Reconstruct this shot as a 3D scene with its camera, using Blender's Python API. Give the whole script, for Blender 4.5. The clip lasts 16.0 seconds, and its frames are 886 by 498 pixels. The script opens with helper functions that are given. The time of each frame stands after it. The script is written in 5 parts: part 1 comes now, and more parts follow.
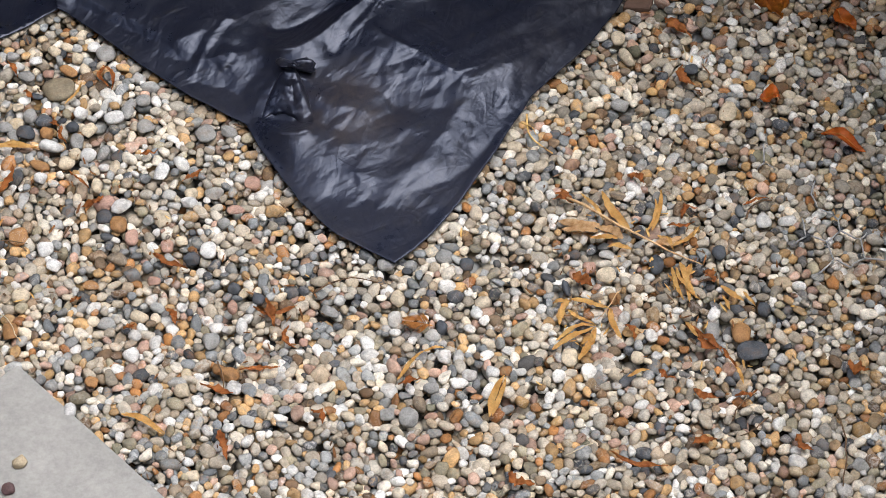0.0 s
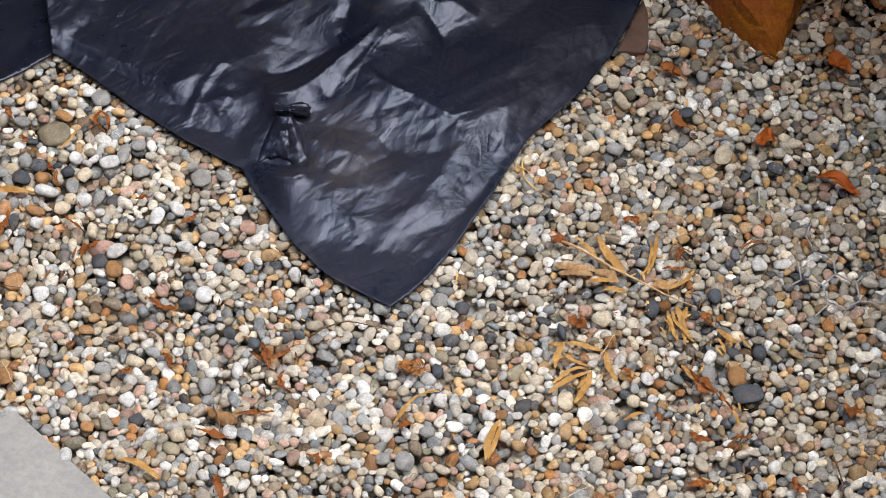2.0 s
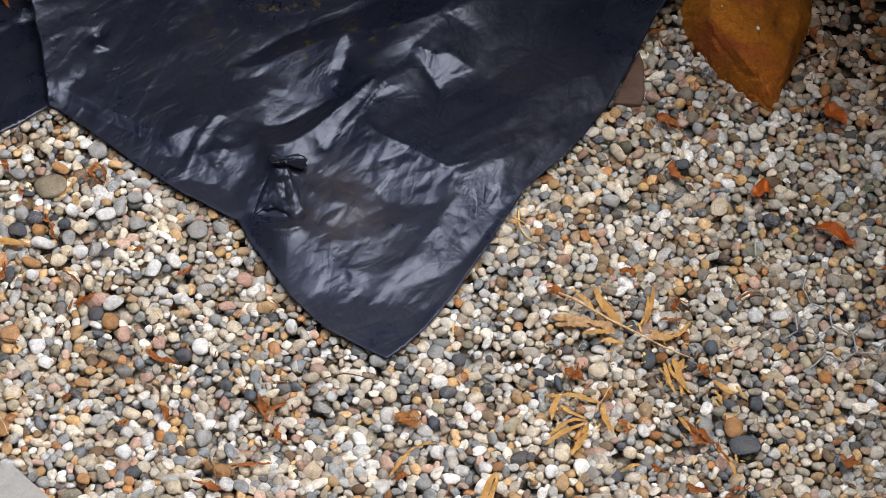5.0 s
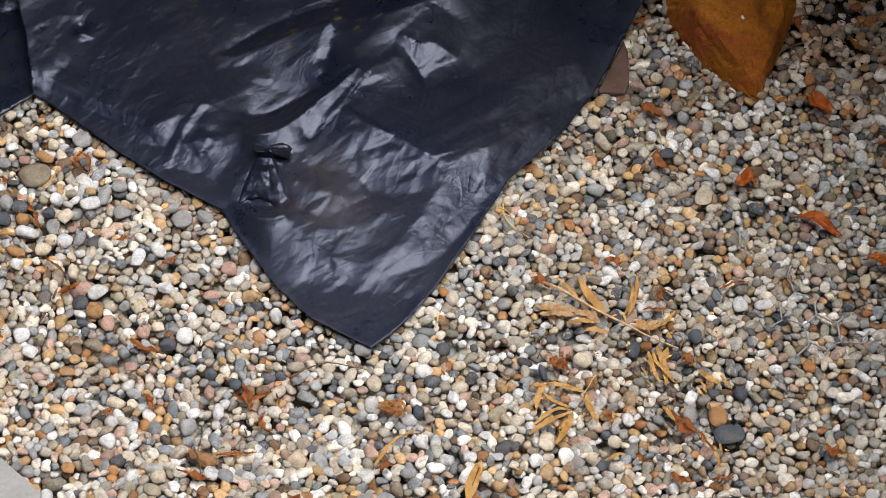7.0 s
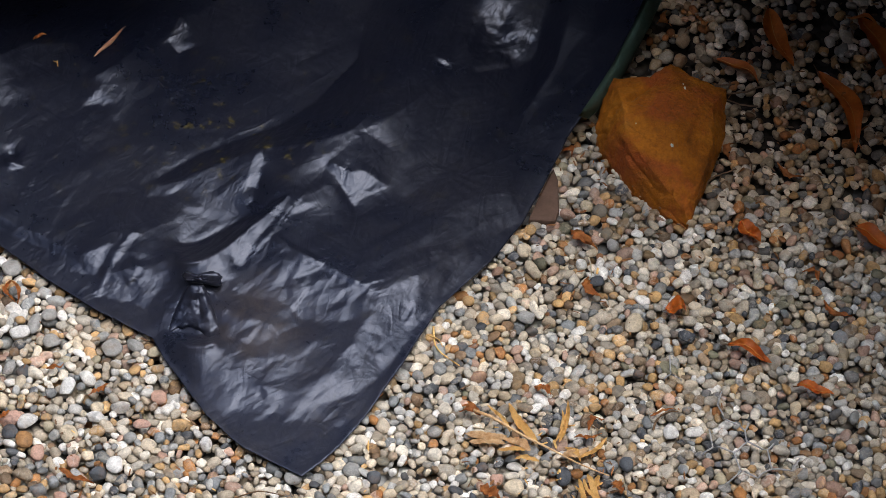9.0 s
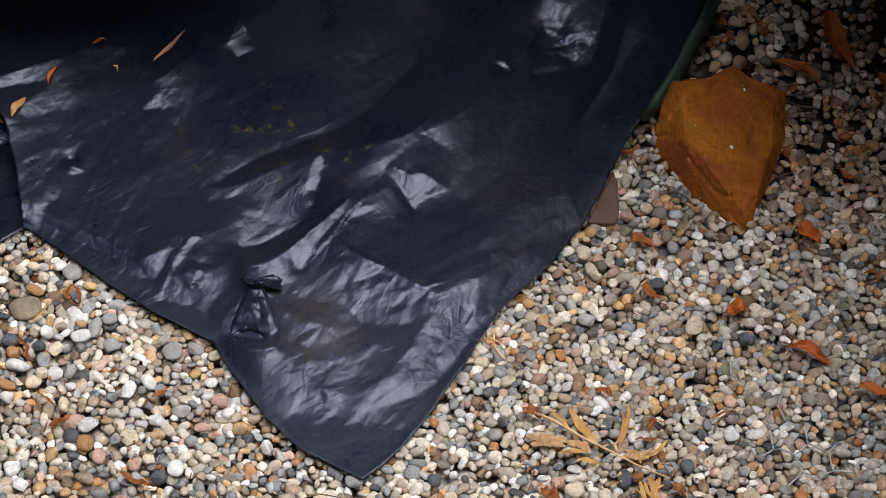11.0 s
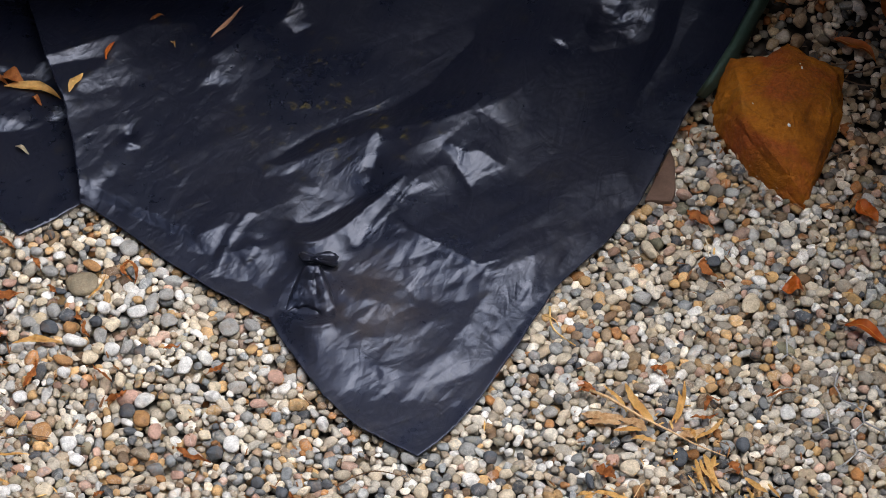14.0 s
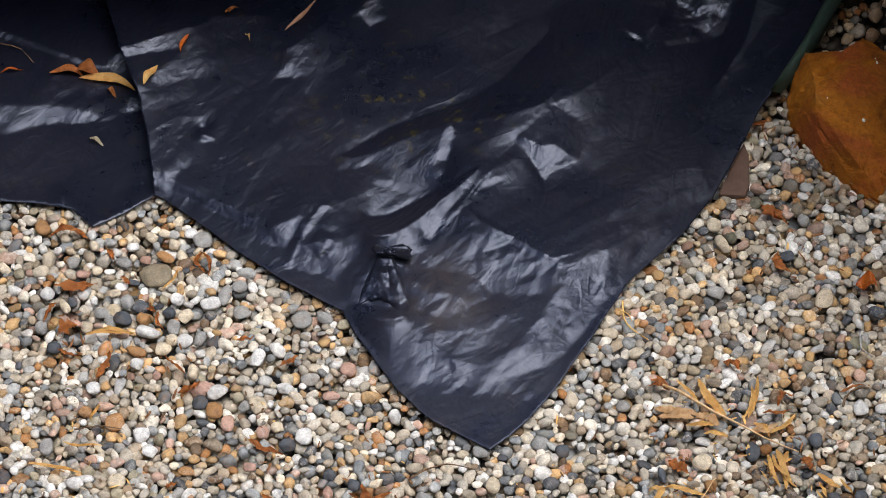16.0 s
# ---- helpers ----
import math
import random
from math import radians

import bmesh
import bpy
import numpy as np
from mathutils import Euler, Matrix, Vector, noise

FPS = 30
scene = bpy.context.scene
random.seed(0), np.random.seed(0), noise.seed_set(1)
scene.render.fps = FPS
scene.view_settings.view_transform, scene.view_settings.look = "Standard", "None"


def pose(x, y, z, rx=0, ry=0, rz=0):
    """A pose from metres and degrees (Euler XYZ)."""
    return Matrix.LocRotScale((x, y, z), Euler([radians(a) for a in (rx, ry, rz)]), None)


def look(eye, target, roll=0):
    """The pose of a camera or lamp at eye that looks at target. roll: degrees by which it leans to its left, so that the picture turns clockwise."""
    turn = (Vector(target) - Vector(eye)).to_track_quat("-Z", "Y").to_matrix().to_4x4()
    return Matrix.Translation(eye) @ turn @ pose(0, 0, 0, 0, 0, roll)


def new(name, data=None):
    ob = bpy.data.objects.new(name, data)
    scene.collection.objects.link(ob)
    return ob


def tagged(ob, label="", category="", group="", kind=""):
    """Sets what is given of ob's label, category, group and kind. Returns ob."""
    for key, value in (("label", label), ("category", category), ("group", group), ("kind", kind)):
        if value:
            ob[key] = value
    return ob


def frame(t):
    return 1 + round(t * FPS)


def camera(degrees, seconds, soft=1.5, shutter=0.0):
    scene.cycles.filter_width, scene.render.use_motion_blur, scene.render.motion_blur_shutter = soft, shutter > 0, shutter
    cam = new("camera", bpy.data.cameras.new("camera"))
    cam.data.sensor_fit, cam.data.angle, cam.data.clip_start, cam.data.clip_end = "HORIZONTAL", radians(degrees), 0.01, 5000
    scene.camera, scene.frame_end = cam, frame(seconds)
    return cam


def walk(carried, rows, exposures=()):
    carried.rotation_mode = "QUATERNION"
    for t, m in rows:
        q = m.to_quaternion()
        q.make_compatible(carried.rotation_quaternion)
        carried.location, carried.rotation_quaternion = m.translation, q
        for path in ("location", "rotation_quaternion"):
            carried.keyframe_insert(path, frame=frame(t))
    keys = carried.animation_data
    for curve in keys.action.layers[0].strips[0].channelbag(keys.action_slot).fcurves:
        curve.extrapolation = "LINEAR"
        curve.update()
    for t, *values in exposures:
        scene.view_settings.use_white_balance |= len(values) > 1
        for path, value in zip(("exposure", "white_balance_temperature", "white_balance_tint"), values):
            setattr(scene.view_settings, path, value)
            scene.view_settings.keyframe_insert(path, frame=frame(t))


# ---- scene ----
EYE = (0.0, -3.83, 5.08)
cam = camera(14.0, 16.0, soft=0.5)
walk(cam, [
    (0, look(EYE, (0.0811, 0.0187, 0.0173), -0.30)),
    (0.5, look(EYE, (0.0294, 0.0563, 0.0456), -0.72)),
    (1, look(EYE, (0.0144, 0.0631, 0.0508), -0.95)),
    (1.5, look(EYE, (0.0521, 0.0667, 0.0538), -0.65)),
    (2, look(EYE, (0.0907, 0.0796, 0.0644), -0.32)),
    (2.5, look(EYE, (0.0773, 0.0917, 0.0736), -0.49)),
    (3, look(EYE, (0.0131, 0.1040, 0.0827), -1.16)),
    (3.5, look(EYE, (-0.0327, 0.1107, 0.0881), -1.65)),
    (4, look(EYE, (-0.0474, 0.1176, 0.0936), -1.88)),
    (4.5, look(EYE, (0.0695, 0.1434, 0.1144), -0.62)),
    (4.7, look(EYE, (0.0881, 0.1519, 0.1215), -0.44)),
    (7, look(EYE, (0.1260, 0.1352, 0.1090), 0.00)),
    (7.2, look(EYE, (0.1276, 0.1378, 0.1111), 0.02)),
    (7.3, look(EYE, (0.1529, 0.1842, 0.1493), 0.28)),
    (7.4, look(EYE, (0.1773, 0.2303, 0.1880), 0.53)),
    (7.5, look(EYE, (0.2240, 0.2656, 0.2194), 0.98)),
    (8, look(EYE, (0.2587, 0.3058, 0.2553), 1.25)),
    (8.5, look(EYE, (0.2658, 0.3203, 0.2681), 1.38)),
    (9, look(EYE, (0.2542, 0.3041, 0.2536), 1.21)),
    (11.5, look(EYE, (0.1289, 0.3133, 0.2565), -0.26)),
    (12, look(EYE, (0.1145, 0.3088, 0.2523), -0.33)),
    (12.5, look(EYE, (0.0990, 0.3011, 0.2454), -0.49)),
    (13, look(EYE, (0.0888, 0.2918, 0.2372), -0.61)),
    (13.5, look(EYE, (0.0705, 0.2852, 0.2313), -0.76)),
    (14, look(EYE, (0.0486, 0.2845, 0.2305), -0.93)),
    (14.5, look(EYE, (0.0179, 0.2798, 0.2263), -1.10)),
    (15, look(EYE, (-0.0218, 0.2754, 0.2225), -1.34)),
    (15.5, look(EYE, (-0.0670, 0.2794, 0.2264), -1.63)),
    (16, look(EYE, (-0.0806, 0.2776, 0.2251), -2.02)),
], exposures=[(0, 1.2), (16, 1.2)])

# ---- world and sun ----
world = bpy.data.worlds.new("overcast_sky")
scene.world = world
world.use_nodes = True
wn = world.node_tree
sky = wn.nodes.new("ShaderNodeTexSky")
sky.sky_type = "NISHITA"
sky.sun_disc = False
sky.sun_elevation, sky.sun_rotation = radians(75), radians(107)
sky.dust_density, sky.air_density = 4.0, 1.0
wn.nodes["Background"].inputs["Strength"].default_value = 0.115
wn.links.new(sky.outputs["Color"], wn.nodes["Background"].inputs["Color"])
sun = bpy.data.lights.new("sun", "SUN")
sun.energy, sun.angle, sun.color = 0.85, radians(50), (0.86, 0.93, 1.0)
sun_ob = new("sun", sun)
sun_ob.matrix_world = look((1.3, -0.40, 5.0), (0, 0, 0))


# ---- node helpers ----
def material(name, rough=0.6):
    m = bpy.data.materials.new(name)
    m.use_nodes = True
    b = m.node_tree.nodes["Principled BSDF"]
    b.inputs["Roughness"].default_value = rough
    return m, m.node_tree, b


def noise_node(nt, scale, detail=4.0, rough=0.55, vec=None, distort=0.0):
    n = nt.nodes.new("ShaderNodeTexNoise")
    n.inputs["Scale"].default_value = scale
    n.inputs["Detail"].default_value = detail
    n.inputs["Roughness"].default_value = rough
    n.inputs["Distortion"].default_value = distort
    if vec is None:
        vec = nt.nodes.new("ShaderNodeTexCoord").outputs["Object"]
    nt.links.new(vec, n.inputs["Vector"])
    return n.outputs["Fac"]


def ramp(nt, fac, stops, mode="LINEAR"):
    r = nt.nodes.new("ShaderNodeValToRGB")
    r.color_ramp.interpolation = mode
    e = r.color_ramp.elements
    while len(e) < len(stops):
        e.new(0.5)
    for k, (p, c) in enumerate(stops):
        e[k].position = p
        e[k].color = (*c, 1) if len(c) == 3 else c
    nt.links.new(fac, r.inputs["Fac"])
    return r.outputs["Color"]


def grey(v):
    return (v, v, v)


def mix(nt, fac, a, b, kind="MIX"):
    m = nt.nodes.new("ShaderNodeMix")
    m.data_type, m.blend_type = "RGBA", kind
    for sock, v in ((m.inputs[0], fac), (m.inputs[6], a), (m.inputs[7], b)):
        if isinstance(v, (int, float)):
            sock.default_value = v
        elif isinstance(v, tuple):
            sock.default_value = (*v, 1)
        else:
            nt.links.new(v, sock)
    return m.outputs[2]


def math_node(nt, op, a, b=0.0):
    m = nt.nodes.new("ShaderNodeMath")
    m.operation = op
    for sock, v in ((m.inputs[0], a), (m.inputs[1], b)):
        if isinstance(v, (int, float)):
            sock.default_value = v
        else:
            nt.links.new(v, sock)
    return m.outputs[0]


def bump(nt, b, height, strength, dist):
    n = nt.nodes.new("ShaderNodeBump")
    n.inputs["Strength"].default_value = strength
    n.inputs["Distance"].default_value = dist
    nt.links.new(height, n.inputs["Height"])
    nt.links.new(n.outputs["Normal"], b.inputs["Normal"])
    return n


# ---- materials ----
WARM = [
    (0.00, (0.79, 0.72, 0.60)), (0.14, (0.70, 0.60, 0.45)), (0.24, (0.82, 0.80, 0.75)), (0.37, (0.56, 0.48, 0.37)),
    (0.46, (0.41, 0.415, 0.40)), (0.54, (0.64, 0.40, 0.18)), (0.62, (0.26, 0.275, 0.28)), (0.69, (0.47, 0.37, 0.26)),
    (0.75, (0.10, 0.108, 0.12)), (0.785, (0.50, 0.44, 0.35)), (0.86, (0.46, 0.21, 0.07)), (0.89, (0.56, 0.37, 0.28)),
    (0.94, (0.40, 0.35, 0.24)), (0.975, (0.22, 0.135, 0.075)),
]
COOL = [
    (0.00, (0.66, 0.60, 0.50)), (0.11, (0.52, 0.42, 0.28)), (0.20, (0.76, 0.74, 0.70)), (0.30, (0.36, 0.32, 0.26)),
    (0.41, (0.34, 0.24, 0.15)), (0.50, (0.50, 0.31, 0.13)), (0.58, (0.17, 0.165, 0.16)), (0.67, (0.32, 0.22, 0.12)),
    (0.73, (0.07, 0.077, 0.09)), (0.79, (0.32, 0.28, 0.22)), (0.86, (0.36, 0.15, 0.05)), (0.90, (0.42, 0.26, 0.19)),
    (0.94, (0.22, 0.21, 0.14)), (0.97, (0.15, 0.10, 0.06)),
]


EARTH = (1.02, 1.02)


def earthy(nt, at):
    """How far a place lies in the damp earthy corner."""
    reach = nt.nodes.new("ShaderNodeVectorMath")
    reach.operation = "DISTANCE"
    reach.inputs[1].default_value = (*EARTH, 0.0)
    nt.links.new(at, reach.inputs[0])
    return ramp(nt, reach.outputs["Value"], [(0.30, grey(1)), (0.60, grey(0))])


def stone_finish(nt, b, base, seed):
    """Mottling, dirt, veins, specks and a fine grain on a pebble's own colour."""
    at = nt.nodes.new("ShaderNodeNewGeometry").outputs["Position"]
    mottle = noise_node(nt, 70, 6, 0.65, at)
    base = mix(nt, 0.8, base, ramp(nt, mottle, [(0.3, grey(0.5)), (0.5, grey(0.95)), (0.7, grey(1.25))]), "MULTIPLY")
    grain = noise_node(nt, 330, 4, 0.7, at)
    base = mix(nt, 0.42, base, ramp(nt, grain, [(0.32, grey(0.4)), (0.54, grey(1.0)), (0.7, grey(1.25))]), "MULTIPLY")
    dirt = ramp(nt, noise_node(nt, 26, 6, 0.7, at), [(0.54, grey(0.0)), (0.74, grey(0.5))])
    base = mix(nt, dirt, base, (0.21, 0.125, 0.065))
    veins = ramp(nt, noise_node(nt, 45, 2, 0.5, at, 1.5), [(0.48, grey(0)), (0.5, grey(1)), (0.52, grey(0))])
    strong = ramp(nt, seed, [(0.80, grey(0)), (0.86, grey(0.3))])
    base = mix(nt, math_node(nt, "MULTIPLY", veins, strong), base, (0.66, 0.63, 0.58))
    nt.links.new(base, b.inputs["Base Color"])
    nt.links.new(ramp(nt, mottle, [(0.3, grey(0.45)), (0.7, grey(0.75))]), b.inputs["Roughness"])
    b.inputs["Specular IOR Level"].default_value = 0.35
    bump(nt, b, math_node(nt, "ADD", grain, math_node(nt, "MULTIPLY", mottle, 2.0)), 0.35, 0.003)


def white_noise(nt, value, shift):
    w = nt.nodes.new("ShaderNodeTexWhiteNoise")
    w.noise_dimensions = "1D"
    nt.links.new(math_node(nt, "ADD", math_node(nt, "MULTIPLY", value, 913.0), shift), w.inputs["W"])
    return w.outputs["Value"]


def gravel_material(name, single):
    """Stones of many colours; single: the random value of the object, else that of the island."""
    m, nt, b = material(name)
    rnd = nt.nodes.new("ShaderNodeObjectInfo").outputs["Random"] if single else nt.nodes.new("ShaderNodeNewGeometry").outputs["Random Per Island"]
    pick = white_noise(nt, rnd, 0.3)
    # towards one side of the bed more of the stones are grey
    sep = nt.nodes.new("ShaderNodeSeparateXYZ")
    nt.links.new(nt.nodes.new("ShaderNodeNewGeometry").outputs["Position"], sep.inputs["Vector"])
    share = ramp(nt, math_node(nt, "ADD", math_node(nt, "MULTIPLY", sep.outputs["X"], 0.5), 0.5), [(0.54, grey(0.05)), (0.82, grey(0.4))])
    cool = math_node(nt, "LESS_THAN", white_noise(nt, rnd, 5.5), share)
    base = mix(nt, cool, ramp(nt, pick, WARM, "CONSTANT"), ramp(nt, pick, COOL, "CONSTANT"))
    at = nt.nodes.new("ShaderNodeNewGeometry").outputs["Position"]
    blotch = ramp(nt, noise_node(nt, 95, 5, 0.7, at, 0.8), [(0.47, grey(0)), (0.60, grey(0.55))])
    blotch = math_node(nt, "MULTIPLY", blotch, white_noise(nt, rnd, 21.3))
    base = mix(nt, blotch, base, ramp(nt, white_noise(nt, rnd, 11.9), WARM, "CONSTANT"))
    light = white_noise(nt, rnd, 7.7)
    base = mix(nt, 1.0, base, ramp(nt, light, [(0, grey(0.56)), (1, grey(1.21))]), "MULTIPLY")
    # stones in the corner are stained by the brown earth
    base = mix(nt, math_node(nt, "MULTIPLY", earthy(nt, at), 0.8), base, mix(nt, 1.0, base, (1.05, 0.82, 0.60), "MULTIPLY"))
    stone_finish(nt, b, base, white_noise(nt, rnd, 3.1))
    return m


def pebble_material(name, colour):
    m, nt, b = material(name)
    rnd = nt.nodes.new("ShaderNodeObjectInfo").outputs["Random"]
    base = mix(nt, 1.0, colour, ramp(nt, rnd, [(0, grey(0.85)), (1, grey(1.1))]), "MULTIPLY")
    stone_finish(nt, b, base, white_noise(nt, rnd, 3.1))
    return m


def soil_material():
    m, nt, b = material("gravel_over_soil", 0.85)
    v = nt.nodes.new("ShaderNodeTexVoronoi")
    v.inputs["Scale"].default_value = 42
    nt.links.new(nt.nodes.new("ShaderNodeTexCoord").outputs["Object"], v.inputs["Vector"])
    sep = nt.nodes.new("ShaderNodeSeparateColor")
    nt.links.new(v.outputs["Color"], sep.inputs["Color"])
    stone = ramp(nt, sep.outputs["Red"], WARM, "CONSTANT")
    gap = ramp(nt, v.outputs["Distance"], [(0.42, grey(1)), (0.70, grey(0.0))])
    c = mix(nt, gap, (0.030, 0.024, 0.018), stone)
    at = nt.nodes.new("ShaderNodeNewGeometry").outputs["Position"]
    c = mix(nt, earthy(nt, at), c, ramp(nt, noise_node(nt, 70, 6, 0.7, at), [(0.35, (0.010, 0.007, 0.005)), (0.6, (0.035, 0.020, 0.012)), (0.75, (0.075, 0.038, 0.018))]))
    c = mix(nt, 0.7, c, ramp(nt, noise_node(nt, 60, 6, 0.7), [(0.3, grey(0.6)), (0.7, grey(1.2))]), "MULTIPLY")
    nt.links.new(c, b.inputs["Base Color"])
    bump(nt, b, math_node(nt, "MULTIPLY", v.outputs["Distance"], -1.0), 1.0, 0.012)
    return m


ALGAE = (-0.12, 0.80)
STAIN = (-0.080, 0.325)


def plastic_material(name):
    m, nt, b = material(name, 0.36)
    co = nt.nodes.new("ShaderNodeTexCoord").outputs["Object"]
    dust = noise_node(nt, 5, 6, 0.62, co, 0.6)
    fine = noise_node(nt, 60, 6, 0.7, co, 0.4)
    amount = math_node(nt, "MULTIPLY", ramp(nt, dust, [(0.38, grey(0.2)), (0.62, grey(1.0))]), ramp(nt, fine, [(0.32, grey(0.2)), (0.66, grey(1.0))]))
    # dust haze plus painted-in shade: front edge lightened, back of the heap darkened
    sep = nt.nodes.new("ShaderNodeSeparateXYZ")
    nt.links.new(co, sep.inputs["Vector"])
    dust_and_shade = ramp(nt, sep.outputs["Y"], [(0.08, grey(1.0)), (0.34, grey(0.82)), (0.52, grey(0.42)), (0.9, grey(0.2))])
    base = mix(nt, math_node(nt, "MULTIPLY", dust_and_shade, 0.72), (0.0014, 0.0022, 0.0075), (0.017, 0.022, 0.041))
    base = mix(nt, math_node(nt, "MULTIPLY", math_node(nt, "MULTIPLY", amount, dust_and_shade), 0.55), base, (0.050, 0.043, 0.040))
    # pale scuffs and dried rain marks
    scuff = ramp(nt, noise_node(nt, 26, 8, 0.78, co, 2.5), [(0.62, grey(0)), (0.72, grey(0.3))])
    base = mix(nt, scuff, base, (0.10, 0.09, 0.085))
    # a brown water stain dried on the front of the heap
    reach = nt.nodes.new("ShaderNodeVectorMath")
    reach.operation = "DISTANCE"
    reach.inputs[1].default_value = (*STAIN, 0.03)
    nt.links.new(co, reach.inputs[0])
    stain = math_node(nt, "MULTIPLY", ramp(nt, reach.outputs["Value"], [(0.03, grey(0.30)), (0.13, grey(0.0))]), ramp(nt, noise_node(nt, 22, 7, 0.7, co, 1.0), [(0.38, grey(0)), (0.62, grey(1))]))
    base = mix(nt, stain, base, (0.12, 0.09, 0.065))
    # yellow algae spots in patches
    spots = ramp(nt, noise_node(nt, 38, 5, 0.65, co), [(0.58, grey(0)), (0.66, grey(1))])
    far = nt.nodes.new("ShaderNodeVectorMath")
    far.operation = "DISTANCE"
    far.inputs[1].default_value = (*ALGAE, 0.15)
    nt.links.new(co, far.inputs[0])
    near = ramp(nt, far.outputs["Value"], [(0.10, grey(1)), (0.26, grey(0.12))])
    patch = math_node(nt, "MULTIPLY", near, ramp(nt, noise_node(nt, 9, 3, 0.5, co), [(0.44, grey(0)), (0.54, grey(1))]))
    base = mix(nt, math_node(nt, "MULTIPLY", math_node(nt, "MULTIPLY", spots, patch), 0.65), base, (0.10, 0.078, 0.014))
    nt.links.new(base, b.inputs["Base Color"])
    nt.links.new(ramp(nt, amount, [(0, grey(0.25)), (1, grey(0.43))]), b.inputs["Roughness"])
    b.inputs["Specular IOR Level"].default_value = 0.54
    b.inputs["Specular Tint"].default_value = (0.71, 0.79, 1.0, 1)
    # creases of thin film: sharp broken lines that fan out along the folds, over slack ripples
    height = math_node(nt, "MULTIPLY", noise_node(nt, 16, 3, 0.5, co, 0.4), 0.9)
    for turn, stretch, scale, k in ((52, 3.2, 15, 0.55), (75, 3.6, 30, 0.30), (28, 3.0, 36, 0.26), (-40, 2.4, 24, 0.22), (58, 4.0, 75, 0.12)):
        run = nt.nodes.new("ShaderNodeMapping")
        run.vector_type = "TEXTURE"
        run.inputs["Rotation"].default_value = (0, 0, radians(turn))
        run.inputs["Scale"].default_value = (stretch, 1.0, 1.0)
        nt.links.new(co, run.inputs["Vector"])
        wave = noise_node(nt, scale, 2, 0.45, run.outputs["Vector"], 0.9)
        crest = math_node(nt, "ABSOLUTE", math_node(nt, "SUBTRACT", wave, 0.5))
        mask = ramp(nt, noise_node(nt, scale * 0.45, 3, 0.6, co), [(0.42, grey(0.15)), (0.58, grey(1))])
        height = math_node(nt, "SUBTRACT", height, math_node(nt, "MULTIPLY", math_node(nt, "MULTIPLY", crest, mask), 4 * k))
    bump(nt, b, height, 0.20, 0.011)
    return m


def simple_material(name, dark, light, scale, rough, relief=0.3, dist=0.002, spec=0.4):
    m, nt, b = material(name, rough)
    c = ramp(nt, noise_node(nt, scale, 6, 0.65), [(0.3, dark), (0.7, light)])
    c = mix(nt, 0.5, c, ramp(nt, noise_node(nt, scale * 7, 4, 0.7), [(0.3, grey(0.7)), (0.7, grey(1.2))]), "MULTIPLY")
    nt.links.new(c, b.inputs["Base Color"])
    b.inputs["Specular IOR Level"].default_value = spec
    bump(nt, b, noise_node(nt, scale * 5, 5, 0.7), relief, dist)
    return m


def rock_material():
    m, nt, b = material("ochre_sandstone", 0.7)
    co = nt.nodes.new("ShaderNodeTexCoord").outputs["Object"]
    bed = nt.nodes.new("ShaderNodeMapping")
    bed.inputs["Rotation"].default_value = (0.3, 0.2, radians(35))
    bed.inputs["Scale"].default_value = (1.0, 4.5, 2.0)
    nt.links.new(co, bed.inputs["Vector"])
    c = ramp(nt, noise_node(nt, 7, 7, 0.65, co, 0.6), [(0.28, (0.14, 0.038, 0.003)), (0.45, (0.37, 0.112, 0.004)), (0.58, (0.50, 0.165, 0.008)), (0.74, (0.48, 0.19, 0.025))])
    c = mix(nt, ramp(nt, noise_node(nt, 8, 6, 0.66, co, 0.5), [(0.50, grey(0)), (0.64, grey(0.75))]), c, (0.38, 0.075, 0.016))
    c = mix(nt, 0.3, c, ramp(nt, noise_node(nt, 12, 6, 0.65, bed.outputs["Vector"], 0.3), [(0.3, grey(0.6)), (0.55, grey(1.0)), (0.72, grey(1.25))]), "MULTIPLY")
    c = mix(nt, 0.7, c, ramp(nt, noise_node(nt, 120, 6, 0.75, co), [(0.3, grey(0.5)), (0.7, grey(1.25))]), "MULTIPLY")
    cracks = ramp(nt, noise_node(nt, 6, 5, 0.65, co, 0.4), [(0.485, grey(0)), (0.5, grey(0.2)), (0.515, grey(0))])
    c = mix(nt, cracks, c, (0.05, 0.018, 0.004))
    nt.links.new(c, b.inputs["Base Color"])
    b.inputs["Specular IOR Level"].default_value = 0.3
    h = math_node(nt, "ADD", noise_node(nt, 90, 6, 0.7, co), math_node(nt, "MULTIPLY", cracks, -0.8))
    bump(nt, b, math_node(nt, "ADD", h, math_node(nt, "MULTIPLY", noise_node(nt, 26, 6, 0.65, co), 2.5)), 0.8, 0.006)
    return m


M_GRAVEL = gravel_material("mixed_river_pebbles", False)
M_PEBBLE = gravel_material("single_river_pebble", True)
M_SOIL = soil_material()
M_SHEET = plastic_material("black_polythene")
M_CONCRETE = simple_material("pale_concrete", (0.31, 0.305, 0.285), (0.40, 0.39, 0.365), 14, 0.85, 0.25, 0.001)
M_ROCK = rock_material()
M_BROWNSTONE = simple_material("dull_brown_stone", (0.07, 0.038, 0.026), (0.13, 0.078, 0.055), 20, 0.8)
M_GREEN = simple_material("green_tarpaulin", (0.08, 0.155, 0.12), (0.13, 0.215, 0.175), 20, 0.6)
M_STRAW = simple_material("dry_straw_leaf", (0.62, 0.33, 0.08), (0.84, 0.57, 0.22), 40, 0.7)
